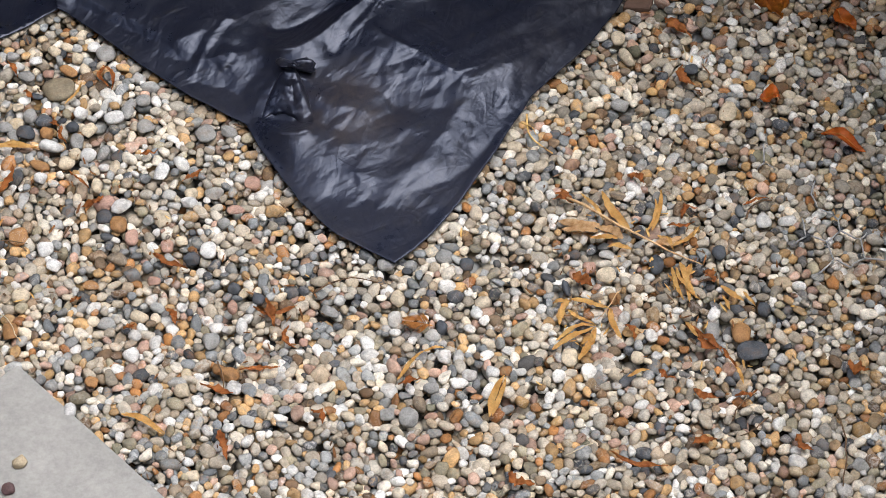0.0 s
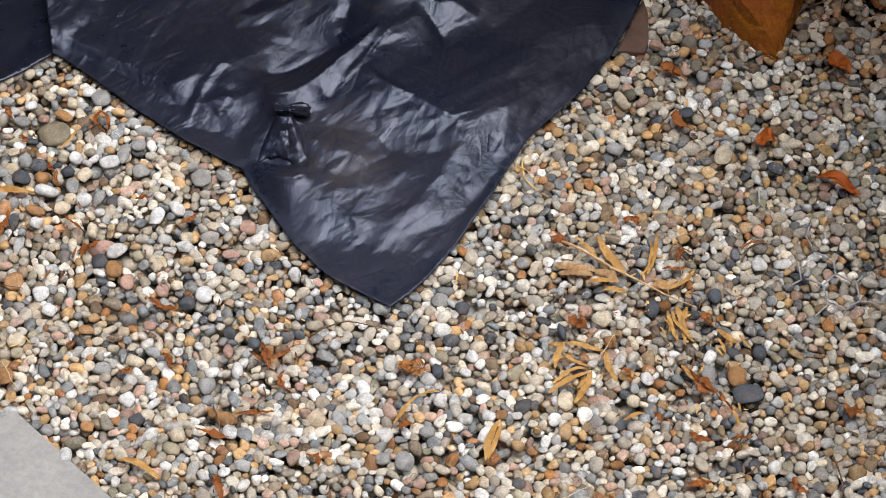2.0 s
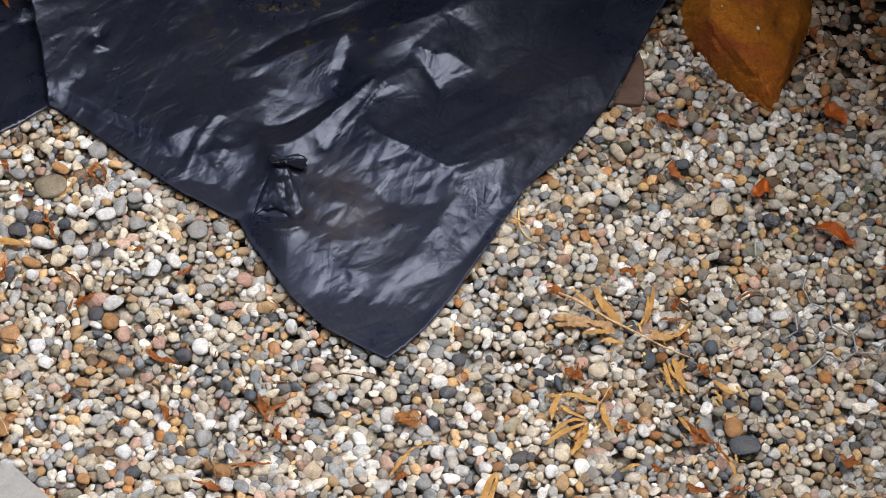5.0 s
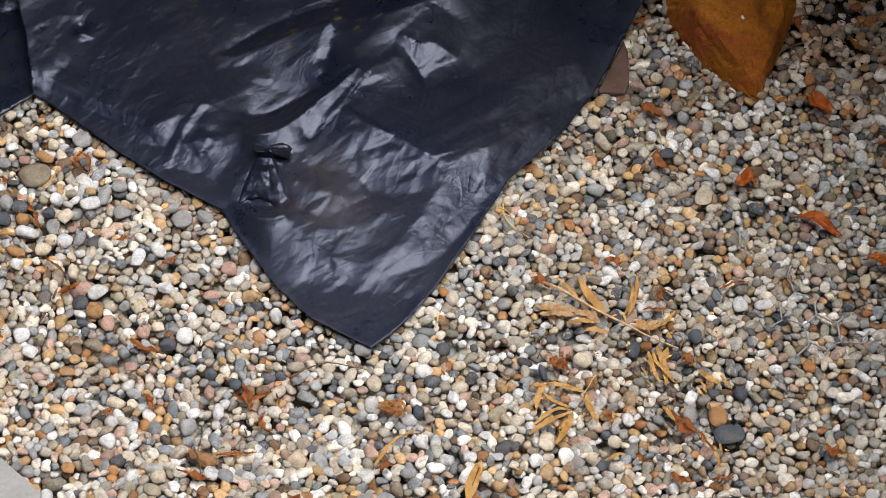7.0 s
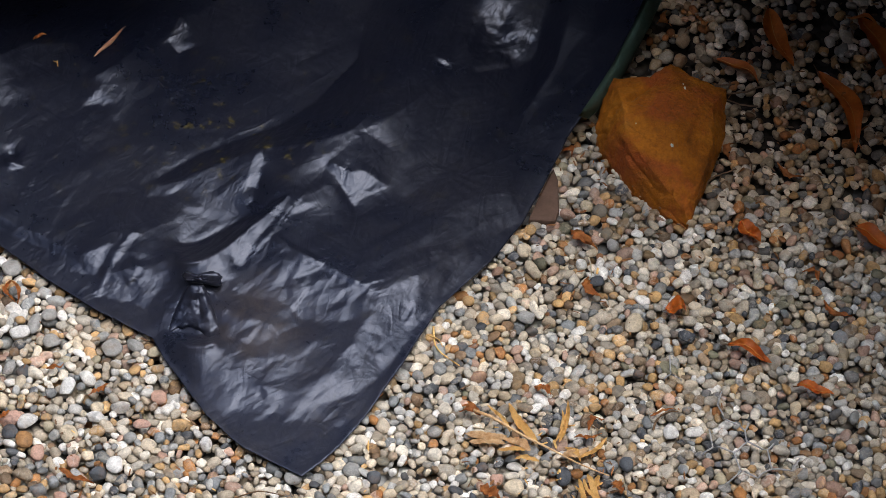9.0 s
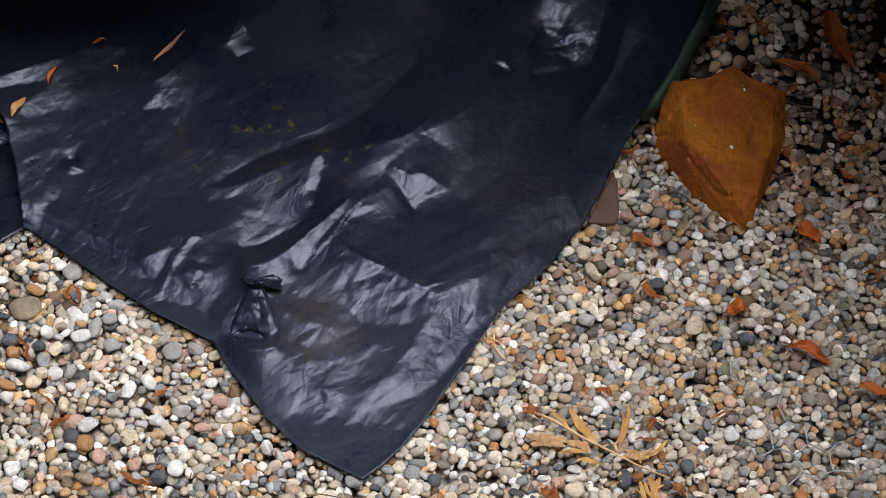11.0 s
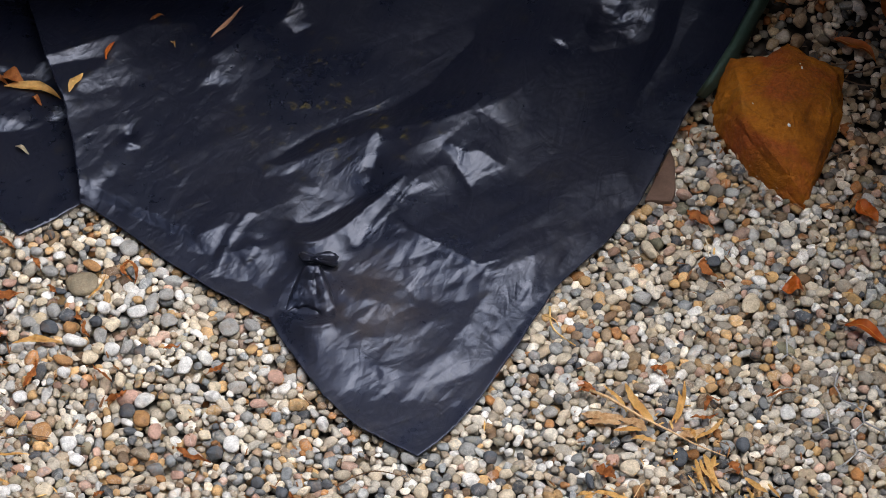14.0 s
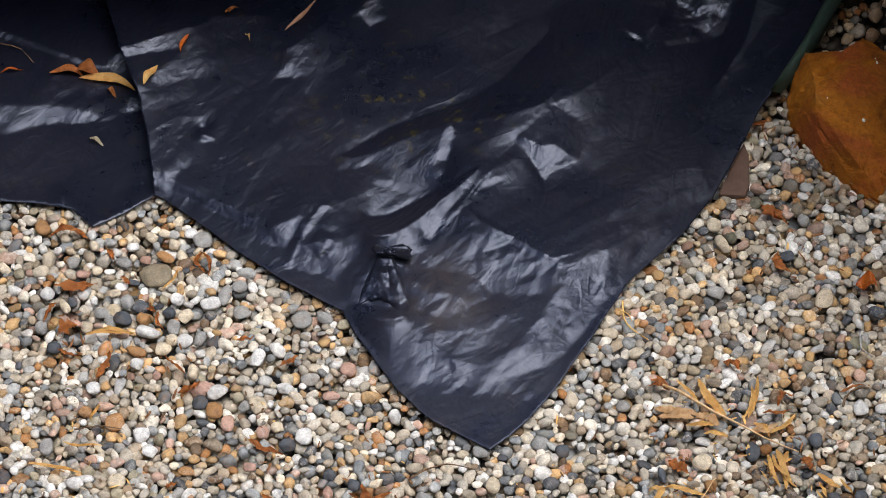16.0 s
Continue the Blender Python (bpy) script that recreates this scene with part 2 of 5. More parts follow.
M_PAPER = simple_material("papery_bamboo_blade", (0.50, 0.25, 0.09), (0.84, 0.64, 0.38), 95, 0.75)
M_PALE_LEAF = simple_material("pinkish_tan_leaf", (0.44, 0.22, 0.12), (0.66, 0.42, 0.28), 40, 0.65)
M_PALE = simple_material("pale_dry_stem", (0.50, 0.42, 0.29), (0.68, 0.60, 0.44), 40, 0.7)
M_RUST = simple_material("rust_brown_leaf", (0.28, 0.08, 0.018), (0.60, 0.23, 0.06), 60, 0.7)
M_CRUMB = simple_material("leaf_crumb", (0.13, 0.05, 0.018), (0.34, 0.15, 0.05), 90, 0.8)
M_ORANGE = simple_material("orange_dry_needle", (0.52, 0.20, 0.04), (0.74, 0.36, 0.10), 40, 0.7)
M_LAUREL = simple_material("fallen_laurel_leaf", (0.50, 0.10, 0.012), (0.75, 0.22, 0.03), 22, 0.45)
M_BARK = simple_material("dead_twig", (0.10, 0.055, 0.03), (0.22, 0.13, 0.07), 60, 0.85)
M_WIRE = simple_material("zinc_wire", (0.30, 0.30, 0.30), (0.48, 0.48, 0.48), 60, 0.5)
M_SPECK = simple_material("chalky_white", (0.70, 0.70, 0.66), (0.82, 0.82, 0.80), 80, 0.8)
# near-black so the unseen walls and slabs stay dark in the sheet's reflections
M_WALL = simple_material("near_black_blocker", (0.014, 0.013, 0.012), (0.026, 0.024, 0.022), 3, 0.9)


# ---- geometry helpers ----
def link_mesh(name, bm, mat, parent=None, smooth=True):
    me = bpy.data.meshes.new(name)
    bm.to_mesh(me)
    bm.free()
    if smooth:
        me.shade_smooth()
    me.materials.append(mat)
    ob = new(name, me)
    ob.parent = parent
    return ob


def part(name, bm, mat, parent, label="", smooth=True):
    return tagged(link_mesh(name, bm, mat, parent, smooth), label)


def box_bm(x0, y0, z0, x1, y1, z1):
    bm = bmesh.new()
    bmesh.ops.create_cube(bm, size=1)
    for v in bm.verts:
        v.co = (x0 + (v.co.x + 0.5) * (x1 - x0), y0 + (v.co.y + 0.5) * (y1 - y0), z0 + (v.co.z + 0.5) * (z1 - z0))
    return bm


def tube_bm(points, r0, r1=None, sides=6):
    r1 = r0 if r1 is None else r1
    bm = bmesh.new()
    pts = [Vector(p) for p in points]
    rings = []
    for k, p in enumerate(pts):
        d = (pts[min(k + 1, len(pts) - 1)] - pts[max(k - 1, 0)]).normalized()
        s = d.orthogonal().normalized()
        t = d.cross(s)
        r = r0 + (r1 - r0) * k / max(1, len(pts) - 1)
        rings.append([bm.verts.new(p + (s * math.cos(a) + t * math.sin(a)) * r) for a in [2 * math.pi * q / sides for q in range(sides)]])
    for a, b in zip(rings, rings[1:]):
        for q in range(sides):
            bm.faces.new((a[q], a[(q + 1) % sides], b[(q + 1) % sides], b[q]))
    bm.faces.new(rings[0][::-1])
    bm.faces.new(rings[-1])
    bmesh.ops.recalc_face_normals(bm, faces=bm.faces)
    return bm


# ---- ground, and unseen walls and slabs added to shape the light ----
bm = bmesh.new()
bmesh.ops.create_grid(bm, x_segments=60, y_segments=60, size=40)
for v in bm.verts:
    v.co.z = -0.034
ground = tagged(link_mesh("ground", bm, M_SOIL), "dark damp soil under the loose pebbles", "ground", kind="structure")
house = tagged(link_mesh("wall_south", box_bm(-6, -4.6, -0.03, 6, -4.2, 9.0), M_WALL, smooth=False), "unseen dark house wall behind the viewpoint", "wall", kind="structure")
# unseen walls, placed and sized to block sky from the gravel and the sheet
tagged(link_mesh("unseen_wall_north", box_bm(-2.6, 1.27, -0.03, 0.72, 1.42, 2.6), M_WALL, smooth=False), "unseen dark wall added beyond the gravel to block sky", "wall", kind="structure")
tagged(link_mesh("unseen_wall_west", box_bm(-2.9, -4.2, -0.03, -2.6, 1.42, 3.2), M_WALL, smooth=False), "unseen dark side wall added to block sky", "wall", kind="structure")
# unseen slab added overhead only to darken the corner behind the rock
tagged(link_mesh("unseen_corner_shade", box_bm(0.70, 0.49, 1.03, 2.2, 1.25, 1.11), M_WALL, smooth=False), "unseen dark slab added over the corner to shade it", "roof", kind="structure")
# another added slab, out of view, keeps the back of the sheet in shade
ledge = tagged(link_mesh("unseen_back_shade", box_bm(-2.6, 0.96, 0.50, -0.12, 1.27, 0.56), M_WALL, smooth=False), "unseen dark slab added over the back of the sheet to shade it", "ledge", kind="structure")
corner = tagged(link_mesh("unseen_wall_corner", box_bm(0.72, 1.25, -0.03, 2.2, 1.42, 2.6), M_WALL, smooth=False), "unseen dark wall added beyond the gravel to block sky", "wall", kind="structure")
tagged(link_mesh("unseen_wall_low", box_bm(1.25, -1.6, -0.03, 1.4, 0.1, 1.1), M_WALL, smooth=False), "unseen dark low wall added to dim the gravel beside it", "wall", kind="structure")
tagged(link_mesh("unseen_wall_east", box_bm(1.25, 0.1, -0.03, 1.4, 1.25, 1.6), M_WALL, smooth=False), "unseen dark wall added beside the gravel to block sky", "wall", kind="structure")


# ---- the plastic sheets ----
def seg_dist(A, B, p, q):
    dx, dy = q[0] - p[0], q[1] - p[1]
    t = np.clip(((A - p[0]) * dx + (B - p[1]) * dy) / (dx * dx + dy * dy), 0, 1)
    return np.hypot(A - p[0] - t * dx, B - p[1] - t * dy), t


def plane_between(A, B, u, w, z, tris):
    """Heights at (A, B) on the plane triangles spanned by the nodes (u, w, z)."""
    out = np.full(A.shape, np.nan)
    order = np.argsort(A)
    ordered = A[order]
    for i, j, k in tris:
        det = (w[j] - w[k]) * (u[i] - u[k]) + (u[k] - u[j]) * (w[i] - w[k])
        lo, hi = np.searchsorted(ordered, [min(u[i], u[j], u[k]) - 1e-6, max(u[i], u[j], u[k]) + 1e-6])
        some = order[lo:hi]
        if len(some) == 0 or abs(det) < 1e-12:
            continue
        l1 = ((w[j] - w[k]) * (A[some] - u[k]) + (u[k] - u[j]) * (B[some] - w[k])) / det
        l2 = ((w[k] - w[i]) * (A[some] - u[k]) + (u[i] - u[k]) * (B[some] - w[k])) / det
        ok = (l1 >= -1e-5) & (l2 >= -1e-5) & (l1 + l2 <= 1 + 1e-5)
        out[some[ok]] = (l1 * z[i] + l2 * z[j] + (1 - l1 - l2) * z[k])[ok]
    return out


def facets(A, B, spacing, size, seed, stretch=1.0, turn=0.6):
    """Crumpled film: random heights on a scattered net, plane between them, so that the creases are crisp."""
    from mathutils.geometry import delaunay_2d_cdt
    c, s = math.cos(turn), math.sin(turn)
    U, W = (A * c + B * s) / stretch, -A * s + B * c
    rng = np.random.default_rng(seed)
    u, w = np.meshgrid(np.arange(-1.7, 2.0, spacing), np.arange(-1.7, 2.0, spacing))
    u, w = (u + rng.uniform(-0.45, 0.45, u.shape) * spacing).ravel(), (w + rng.uniform(-0.45, 0.45, w.shape) * spacing).ravel()
    z = rng.uniform(-size, size, u.shape)
    near = (u > U.min() - 3 * spacing) & (u < U.max() + 3 * spacing) & (w > W.min() - 3 * spacing) & (w < W.max() + 3 * spacing)
    u, w, z = u[near], w[near], z[near]
    _, _, tris, orig, *_ = delaunay_2d_cdt([Vector(p) for p in zip(u.tolist(), w.tolist())], [], [], 0, 1e-7, True)
    source = [o[0] for o in orig]
    return np.nan_to_num(plane_between(U, W, u, w, z, [[source[q] for q in t] for t in tris]))


def smooth_step(x):
    x = np.clip(x, 0, 1)
    return x * x * (3 - 2 * x)


def outline_distance(A, B, pts):
    best = np.full(A.shape, 9.0)
    for p, q in zip(pts, pts[1:]):
        best = np.minimum(best, seg_dist(A, B, p, q)[0])
    return best


def inside(A, B, poly):
    hit = np.zeros(A.shape, bool)
    for (x0, y0), (x1, y1) in zip(poly, poly[1:] + poly[:1]):
        if y0 != y1:
            hit ^= ((y0 > B) != (y1 > B)) & (A < (x1 - x0) * (B - y0) / (y1 - y0) + x0)
    return hit


def resample(pts, step, wobble, seed):
    out = []
    for (x0, y0), (x1, y1) in zip(pts, pts[1:] + pts[:1]):
        n = max(1, int(math.hypot(x1 - x0, y1 - y0) / step))
        for k in range(n):
            x, y = x0 + (x1 - x0) * k / n, y0 + (y1 - y0) * k / n
            w = noise.noise_vector((x * 14, y * 14, seed)) * wobble
            out.append((x + w.x, y + w.y))
    return out


def sheet(name, outline, step, height, seed):
    """A thin film: the outline filled with an irregular net, raised by height(A, B) and slumping forward as it rises."""
    from mathutils.geometry import delaunay_2d_cdt
    edge = resample(outline, step, 0.003, seed)
    xs, ys = zip(*edge)
    rng = np.random.default_rng(seed)
    A, B = np.meshgrid(np.arange(min(xs), max(xs), step), np.arange(min(ys), max(ys), step))
    A, B = A + rng.uniform(-0.3, 0.3, A.shape) * step, B + rng.uniform(-0.3, 0.3, B.shape) * step
    keep = inside(A, B, edge) & (outline_distance(A, B, edge + edge[:1]) > 0.6 * step)
    pts = [Vector(p) for p in edge] + [Vector(p) for p in zip(A[keep].tolist(), B[keep].tolist())]
    n = len(edge)
    verts, _, faces, *_ = delaunay_2d_cdt(pts, [(k, (k + 1) % n) for k in range(n)], [list(range(n))], 1, 1e-6, False)
    a, b = np.array([v.x for v in verts]), np.array([v.y for v in verts])
    mid = np.array([[a[f].mean(), b[f].mean()] for f in map(list, faces)])
    faces = [f for f, ok in zip(faces, inside(mid[:, 0], mid[:, 1], edge)) if ok]
    h = height(a, b)
    co = np.stack([a * (1 - 0.197 * h), b - (0.754 + 0.197 * b) * h, h], 1)
    me = bpy.data.meshes.new(name)
    me.from_pydata(co.tolist(), [], faces)
    me.shade_smooth()
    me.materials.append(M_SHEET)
    ob = new(name, me)
    thick = ob.modifiers.new("film", "SOLIDIFY")
    thick.thickness, thick.offset = 0.0005, -1
    return ob


# how a panel of the film leans: its rise to the east and its rise to the north
LEAN = {"K": (0.0, -0.68), "k": (0.0, -0.45), "D": (0.0, -0.18), "d": (0.0, -0.05), "M": (0.0, 0.15), "m": (0.0, 0.23), "B": (-0.03, 0.31), "W": (-0.05, 0.45)}
FIRM = {"K": 0.7, "k": 0.35, "D": 0.8, "d": 0.8, "B": 2.0, "W": 4.0}
SHADY = ("K", "k", "D", "d")
RAISED = 0.85


def film(outline, lifts, panels, base, x0, x1, y0, y1, step=0.004, pull=1.0, rounds=380):
    """A film hung so that each panel leans its own way, meeting its neighbours in creases; its outline lies at the given lifts.
    Returns the height at (A, B)."""
    xs, ys = np.arange(x0, x1 + step, step), np.arange(y0, y1 + step, step)
    A, B = np.meshgrid(xs, ys)
    gx, gy, firm, shady = np.zeros(A.shape), np.full(A.shape, 0.05), np.ones(A.shape), np.zeros(A.shape, bool)
    for kind, poly in panels:
        px, py = zip(*poly)
        i0, i1 = np.searchsorted(xs, (min(px), max(px)))
        j0, j1 = np.searchsorted(ys, (min(py), max(py)))
        cut = (slice(max(0, j0 - 1), j1 + 1), slice(max(0, i0 - 1), i1 + 1))
        hit = inside(A[cut], B[cut], poly)
        p, q = LEAN[kind]
        gx[cut][hit], gy[cut][hit], firm[cut][hit], shady[cut][hit] = p, q / (1 + RAISED * q), FIRM.get(kind, 1.0), kind in SHADY
    weight = np.where(inside(A, B, outline), firm, 0.25)
    held, pin = np.zeros(A.shape), np.zeros(A.shape)
    for (p, z0), (q, z1) in zip(zip(outline, lifts), list(zip(outline, lifts))[1:]):
        if z0 is None or z1 is None:
            continue
        d, t = seg_dist(A, B, p, q)
        near = d < 3 * step
        firmer = near & (2.0 * np.exp(-(d / step) ** 2) > held)
        held[firmer], pin[firmer] = 2.0 * np.exp(-(d / step) ** 2)[firmer], (z0 + (z1 - z0) * t)[firmer]
    rest = base(A, B)
    wx, wy = 0.3 * np.minimum(weight[:, 1:], weight[:, :-1]), np.minimum(weight[1:], weight[:-1])
    tx, ty = 0.5 * (gx[:, 1:] + gx[:, :-1]) * step, 0.5 * (gy[1:] + gy[:-1]) * step
    free = shady[1:] & shady[:-1]
    k = pull * step * step

    def spread(u, v):
        out = np.zeros(A.shape)
        out[:, 1:] += u
        out[:, :-1] -= u
        out[1:] += v
        out[:-1] -= v
        return out

    def apply(h):
        return spread(wx * (h[:, 1:] - h[:, :-1]), wy * (h[1:] - h[:-1])) + (k + held) * h

    diag = k + held
    diag[:, 1:] += wx
    diag[:, :-1] += wx
    diag[1:] += wy
    diag[:-1] += wy
    h = rest.copy()
    # conjugate gradients; a panel turned from the light may turn further
    for turn in range(4):
        r = spread(wx * tx, wy * ty) + k * rest + held * pin - apply(h)
        s = r / diag
        p, rs = s, (r * s).sum()
        for _ in range(rounds):
            ap = apply(p)
            al = rs / (p * ap).sum()
            h, r = h + al * p, r - al * ap
            s = r / diag
            rs, old = (r * s).sum(), rs
            if rs < 1e-11:
                break
            p = s + rs / old * p
        ty = np.where(free, np.clip(h[1:] - h[:-1], -0.9 * step, ty), ty)

    def height(a, b):
        u = np.clip((a - x0) / step, 0, len(xs) - 1.001)
        v = np.clip((b - y0) / step, 0, len(ys) - 1.001)
        i, j = u.astype(int), v.astype(int)
        u, v = u - i, v - j
        return (h[j, i] * (1 - u) + h[j, i + 1] * u) * (1 - v) + (h[j + 1, i] * (1 - u) + h[j + 1, i + 1] * u) * v
    return height


SECOND = [(-0.988, 0.615), (-0.913, 0.608), (-0.844, 0.600), (-0.774, 0.582), (-0.734, 0.538), (-0.668, 0.579), (-0.612, 0.622), (-0.569, 0.749), (-0.578, 0.970), (-0.673, 1.377), (-1.066, 1.455)]
SECOND_PANELS_A = [  # upper, ridge, below, valley, grey, front, crease
    ("D", [(-1.066, 1.455), (-0.673, 1.378), (-0.581, 1.061), (-0.705, 0.996), (-0.740, 0.945), (-0.945, 1.048), (-1.036, 1.089)]),
    ("W", [(-1.037, 1.092), (-0.945, 1.051), (-0.741, 0.948), (-0.742, 0.936), (-0.944, 1.032), (-1.035, 1.071)]),
    ("d", [(-1.035, 1.071), (-0.944, 1.032), (-0.742, 0.936), (-0.673, 0.898), (-0.670, 0.839), (-0.931, 0.854), (-1.018, 0.856)]),
    ("B", [(-0.740, 0.945), (-0.705, 0.991), (-0.673, 0.898), (-0.701, 0.928)]),
    ("m", [(-1.018, 0.856), (-0.931, 0.854), (-0.800, 0.843), (-0.700, 0.803), (-0.709, 0.767), (-0.795, 0.755), (-0.858, 0.740), (-1.009, 0.744)]),
    ("D", [(-1.009, 0.744), (-0.858, 0.740), (-0.795, 0.755), (-0.709, 0.767), (-0.669, 0.824), (-0.637, 0.722), (-0.606, 0.615), (-0.734, 0.538), (-0.805, 0.583), (-0.998, 0.612)]),
    ("B", [(-0.801, 0.677), (-0.778, 0.658), (-0.756, 0.633), (-0.766, 0.626)]),
]
SECOND_PANELS_B = [  # crease, edge
    ("K", [(-0.803, 0.684), (-0.795, 0.684), (-0.791, 0.620), (-0.799, 0.620)]),
    ("B", [(-0.719, 0.782), (-0.697, 0.774), (-0.703, 0.753)]),
    ("W", [(-0.669, 0.824), (-0.656, 0.817), (-0.651, 0.777), (-0.662, 0.783)]),
]
SECOND_PANELS = SECOND_PANELS_A + SECOND_PANELS_B
SECOND_LIFT = (0.011,) * 7 + (None,) * 4


def second_base(A, B):
    return 0.012 + 0.10 * smooth_step((B - 0.58) / 0.55)


second_film = film(SECOND, SECOND_LIFT, SECOND_PANELS, second_base, -1.08, -0.55, 0.52, 1.47)


def second_height(A, B):
    soft = smooth_step(outline_distance(A, B, SECOND[:6]) / 0.05)
    small = facets(A, B, 0.06, 0.0035, 31, 1.4, 1.2) + facets(A, B, 0.024, 0.0012, 32, 1.4, 1.2)
    return np.maximum(second_film(A, B) + small * (0.3 + 0.7 * soft), 0.008)


second_sheet = sheet("plastic_sheet", SECOND, 0.006, second_height, 8)
tagged(second_sheet, "black plastic sheet tucked under the larger sheet's edge", "plastic sheet")


FRONT = [(-0.625, 0.616), (-0.606, 0.605), (-0.545, 0.548), (-0.464, 0.473), (-0.368, 0.392), (-0.270, 0.328), (-0.243, 0.270), (-0.172, 0.144),
         (-0.106, 0.070), (-0.004, 0.001), (0.064, 0.069), (0.116, 0.140), (0.197, 0.277), (0.252, 0.379), (0.350, 0.483), (0.420, 0.580)]
SIDE = [(0.465, 0.675), (0.517, 0.791), (0.578, 0.892), (0.625, 0.977), (0.675, 1.085), (0.719, 1.200)]
BACK = [(0.711, 1.384), (0.057, 1.519), (-0.690, 1.492), (-0.767, 1.221), (-0.708, 0.996), (-0.669, 0.886), (-0.642, 0.751)]
MAIN = FRONT + SIDE + BACK
MAIN_PANELS_A = [  # shelf, shelf left, shelf low, back hollow, back panel
    ("d", [(-0.560, 0.690), (-0.541, 0.841), (-0.535, 0.914), (-0.372, 0.909), (-0.302, 0.989), (-0.215, 1.046), (-0.182, 1.223), (0.198, 1.210), (0.137, 1.042), (0.024, 0.895), (-0.096, 0.833), (-0.204, 0.771), (-0.289, 0.717), (-0.352, 0.620), (-0.458, 0.630)]),
    ("D", [(-0.560, 0.690), (-0.541, 0.841), (-0.535, 0.914), (-0.372, 0.909), (-0.323, 0.834), (-0.278, 0.645), (-0.458, 0.630)]),
    ("D", [(-0.560, 0.690), (-0.426, 0.650), (-0.278, 0.645), (-0.319, 0.570), (-0.408, 0.524), (-0.488, 0.582), (-0.596, 0.656)]),
    ("k", [(-0.742, 1.242), (-0.226, 1.224), (-0.314, 1.042), (-0.388, 0.977), (-0.419, 1.073), (-0.524, 1.074), (-0.562, 1.047), (-0.708, 0.998), (-0.774, 1.212)]),
    ("D", [(-0.543, 1.042), (-0.513, 1.073), (-0.419, 1.073), (-0.388, 0.972), (-0.373, 0.951), (-0.410, 0.895), (-0.535, 0.914)]),
]
MAIN_PANELS_B = [  # back panel top, back band, chip, strip, strip top, strip mid, strip band
    ("d", [(-0.524, 1.074), (-0.419, 1.073), (-0.396, 0.992), (-0.522, 1.019)]),
    ("d", [(-0.249, 1.225), (-0.182, 1.223), (-0.198, 1.061), (-0.302, 0.989), (-0.356, 0.916), (-0.370, 0.938), (-0.314, 1.019)]),
    ("W", [(-0.243, 1.078), (-0.221, 1.146), (-0.206, 1.115), (-0.208, 1.076), (-0.191, 1.056), (-0.226, 1.036)]),
    ("B", [(-0.376, 0.954), (-0.354, 0.913), (-0.405, 0.906)]),
    ("d", [(-0.664, 0.874), (-0.654, 0.904), (-0.576, 0.983), (-0.544, 1.004), (-0.541, 0.841), (-0.560, 0.697), (-0.608, 0.682), (-0.615, 0.603), (-0.646, 0.700)]),
    ("M", [(-0.708, 0.995), (-0.578, 1.051), (-0.549, 1.020), (-0.571, 0.990), (-0.652, 0.981), (-0.701, 0.968)]),
    ("D", [(-0.701, 0.968), (-0.652, 0.981), (-0.587, 0.988), (-0.628, 0.932), (-0.670, 0.897)]),
    ("M", [(-0.655, 0.918), (-0.576, 0.983), (-0.543, 0.997), (-0.543, 0.915), (-0.627, 0.895)]),
]
MAIN_PANELS_C = [  # strip dark, tear, black band, ridge back, notch
    ("D", [(-0.546, 0.997), (-0.533, 1.019), (-0.528, 0.840), (-0.550, 0.697), (-0.560, 0.697), (-0.543, 0.841)]),
    ("K", [(-0.547, 0.783), (-0.526, 0.782), (-0.534, 0.762), (-0.545, 0.766)]),
    ("W", [(-0.546, 0.766), (-0.516, 0.753), (-0.538, 0.745)]),
    ("k", [(0.154, 1.211), (0.310, 1.206), (0.235, 1.023), (0.165, 0.891), (0.109, 0.826), (0.011, 0.790), (-0.075, 0.784), (-0.118, 0.761), (-0.246, 0.698), (-0.278, 0.702), (-0.182, 0.774), (-0.031, 0.841), (0.035, 0.898), (0.125, 1.015)]),
    ("D", [(0.310, 1.206), (0.374, 1.157), (0.344, 1.042), (0.299, 0.964), (0.242, 0.906), (0.191, 0.866), (0.131, 0.830), (0.165, 0.891), (0.235, 1.023)]),
    ("B", [(0.270, 1.019), (0.301, 1.003), (0.300, 0.983), (0.284, 0.994)]),
]
MAIN_PANELS_D = [  # ridge, long panel, long panel low, side dark, side black
    ("W", [(0.197, 0.863), (0.247, 0.913), (0.299, 0.973), (0.341, 1.042), (0.345, 1.019), (0.304, 0.956), (0.247, 0.895), (0.202, 0.857)]),
    ("M", [(0.130, 0.826), (0.202, 0.860), (0.347, 1.010), (0.352, 0.971), (0.306, 0.886), (0.215, 0.772), (0.169, 0.687), (0.127, 0.729), (0.064, 0.748), (0.097, 0.797)]),
    ("d", [(0.352, 0.971), (0.431, 0.979), (0.379, 0.839), (0.288, 0.726), (0.177, 0.623), (0.124, 0.611), (0.172, 0.677), (0.215, 0.772), (0.306, 0.886)]),
    ("D", [(0.431, 0.979), (0.500, 1.029), (0.436, 0.881), (0.402, 0.665), (0.283, 0.627), (0.177, 0.623), (0.288, 0.726), (0.379, 0.839)]),
    ("k", [(0.505, 1.199), (0.566, 1.197), (0.508, 0.984), (0.440, 0.859), (0.414, 0.780), (0.399, 0.809), (0.451, 0.955), (0.479, 1.045)]),
]
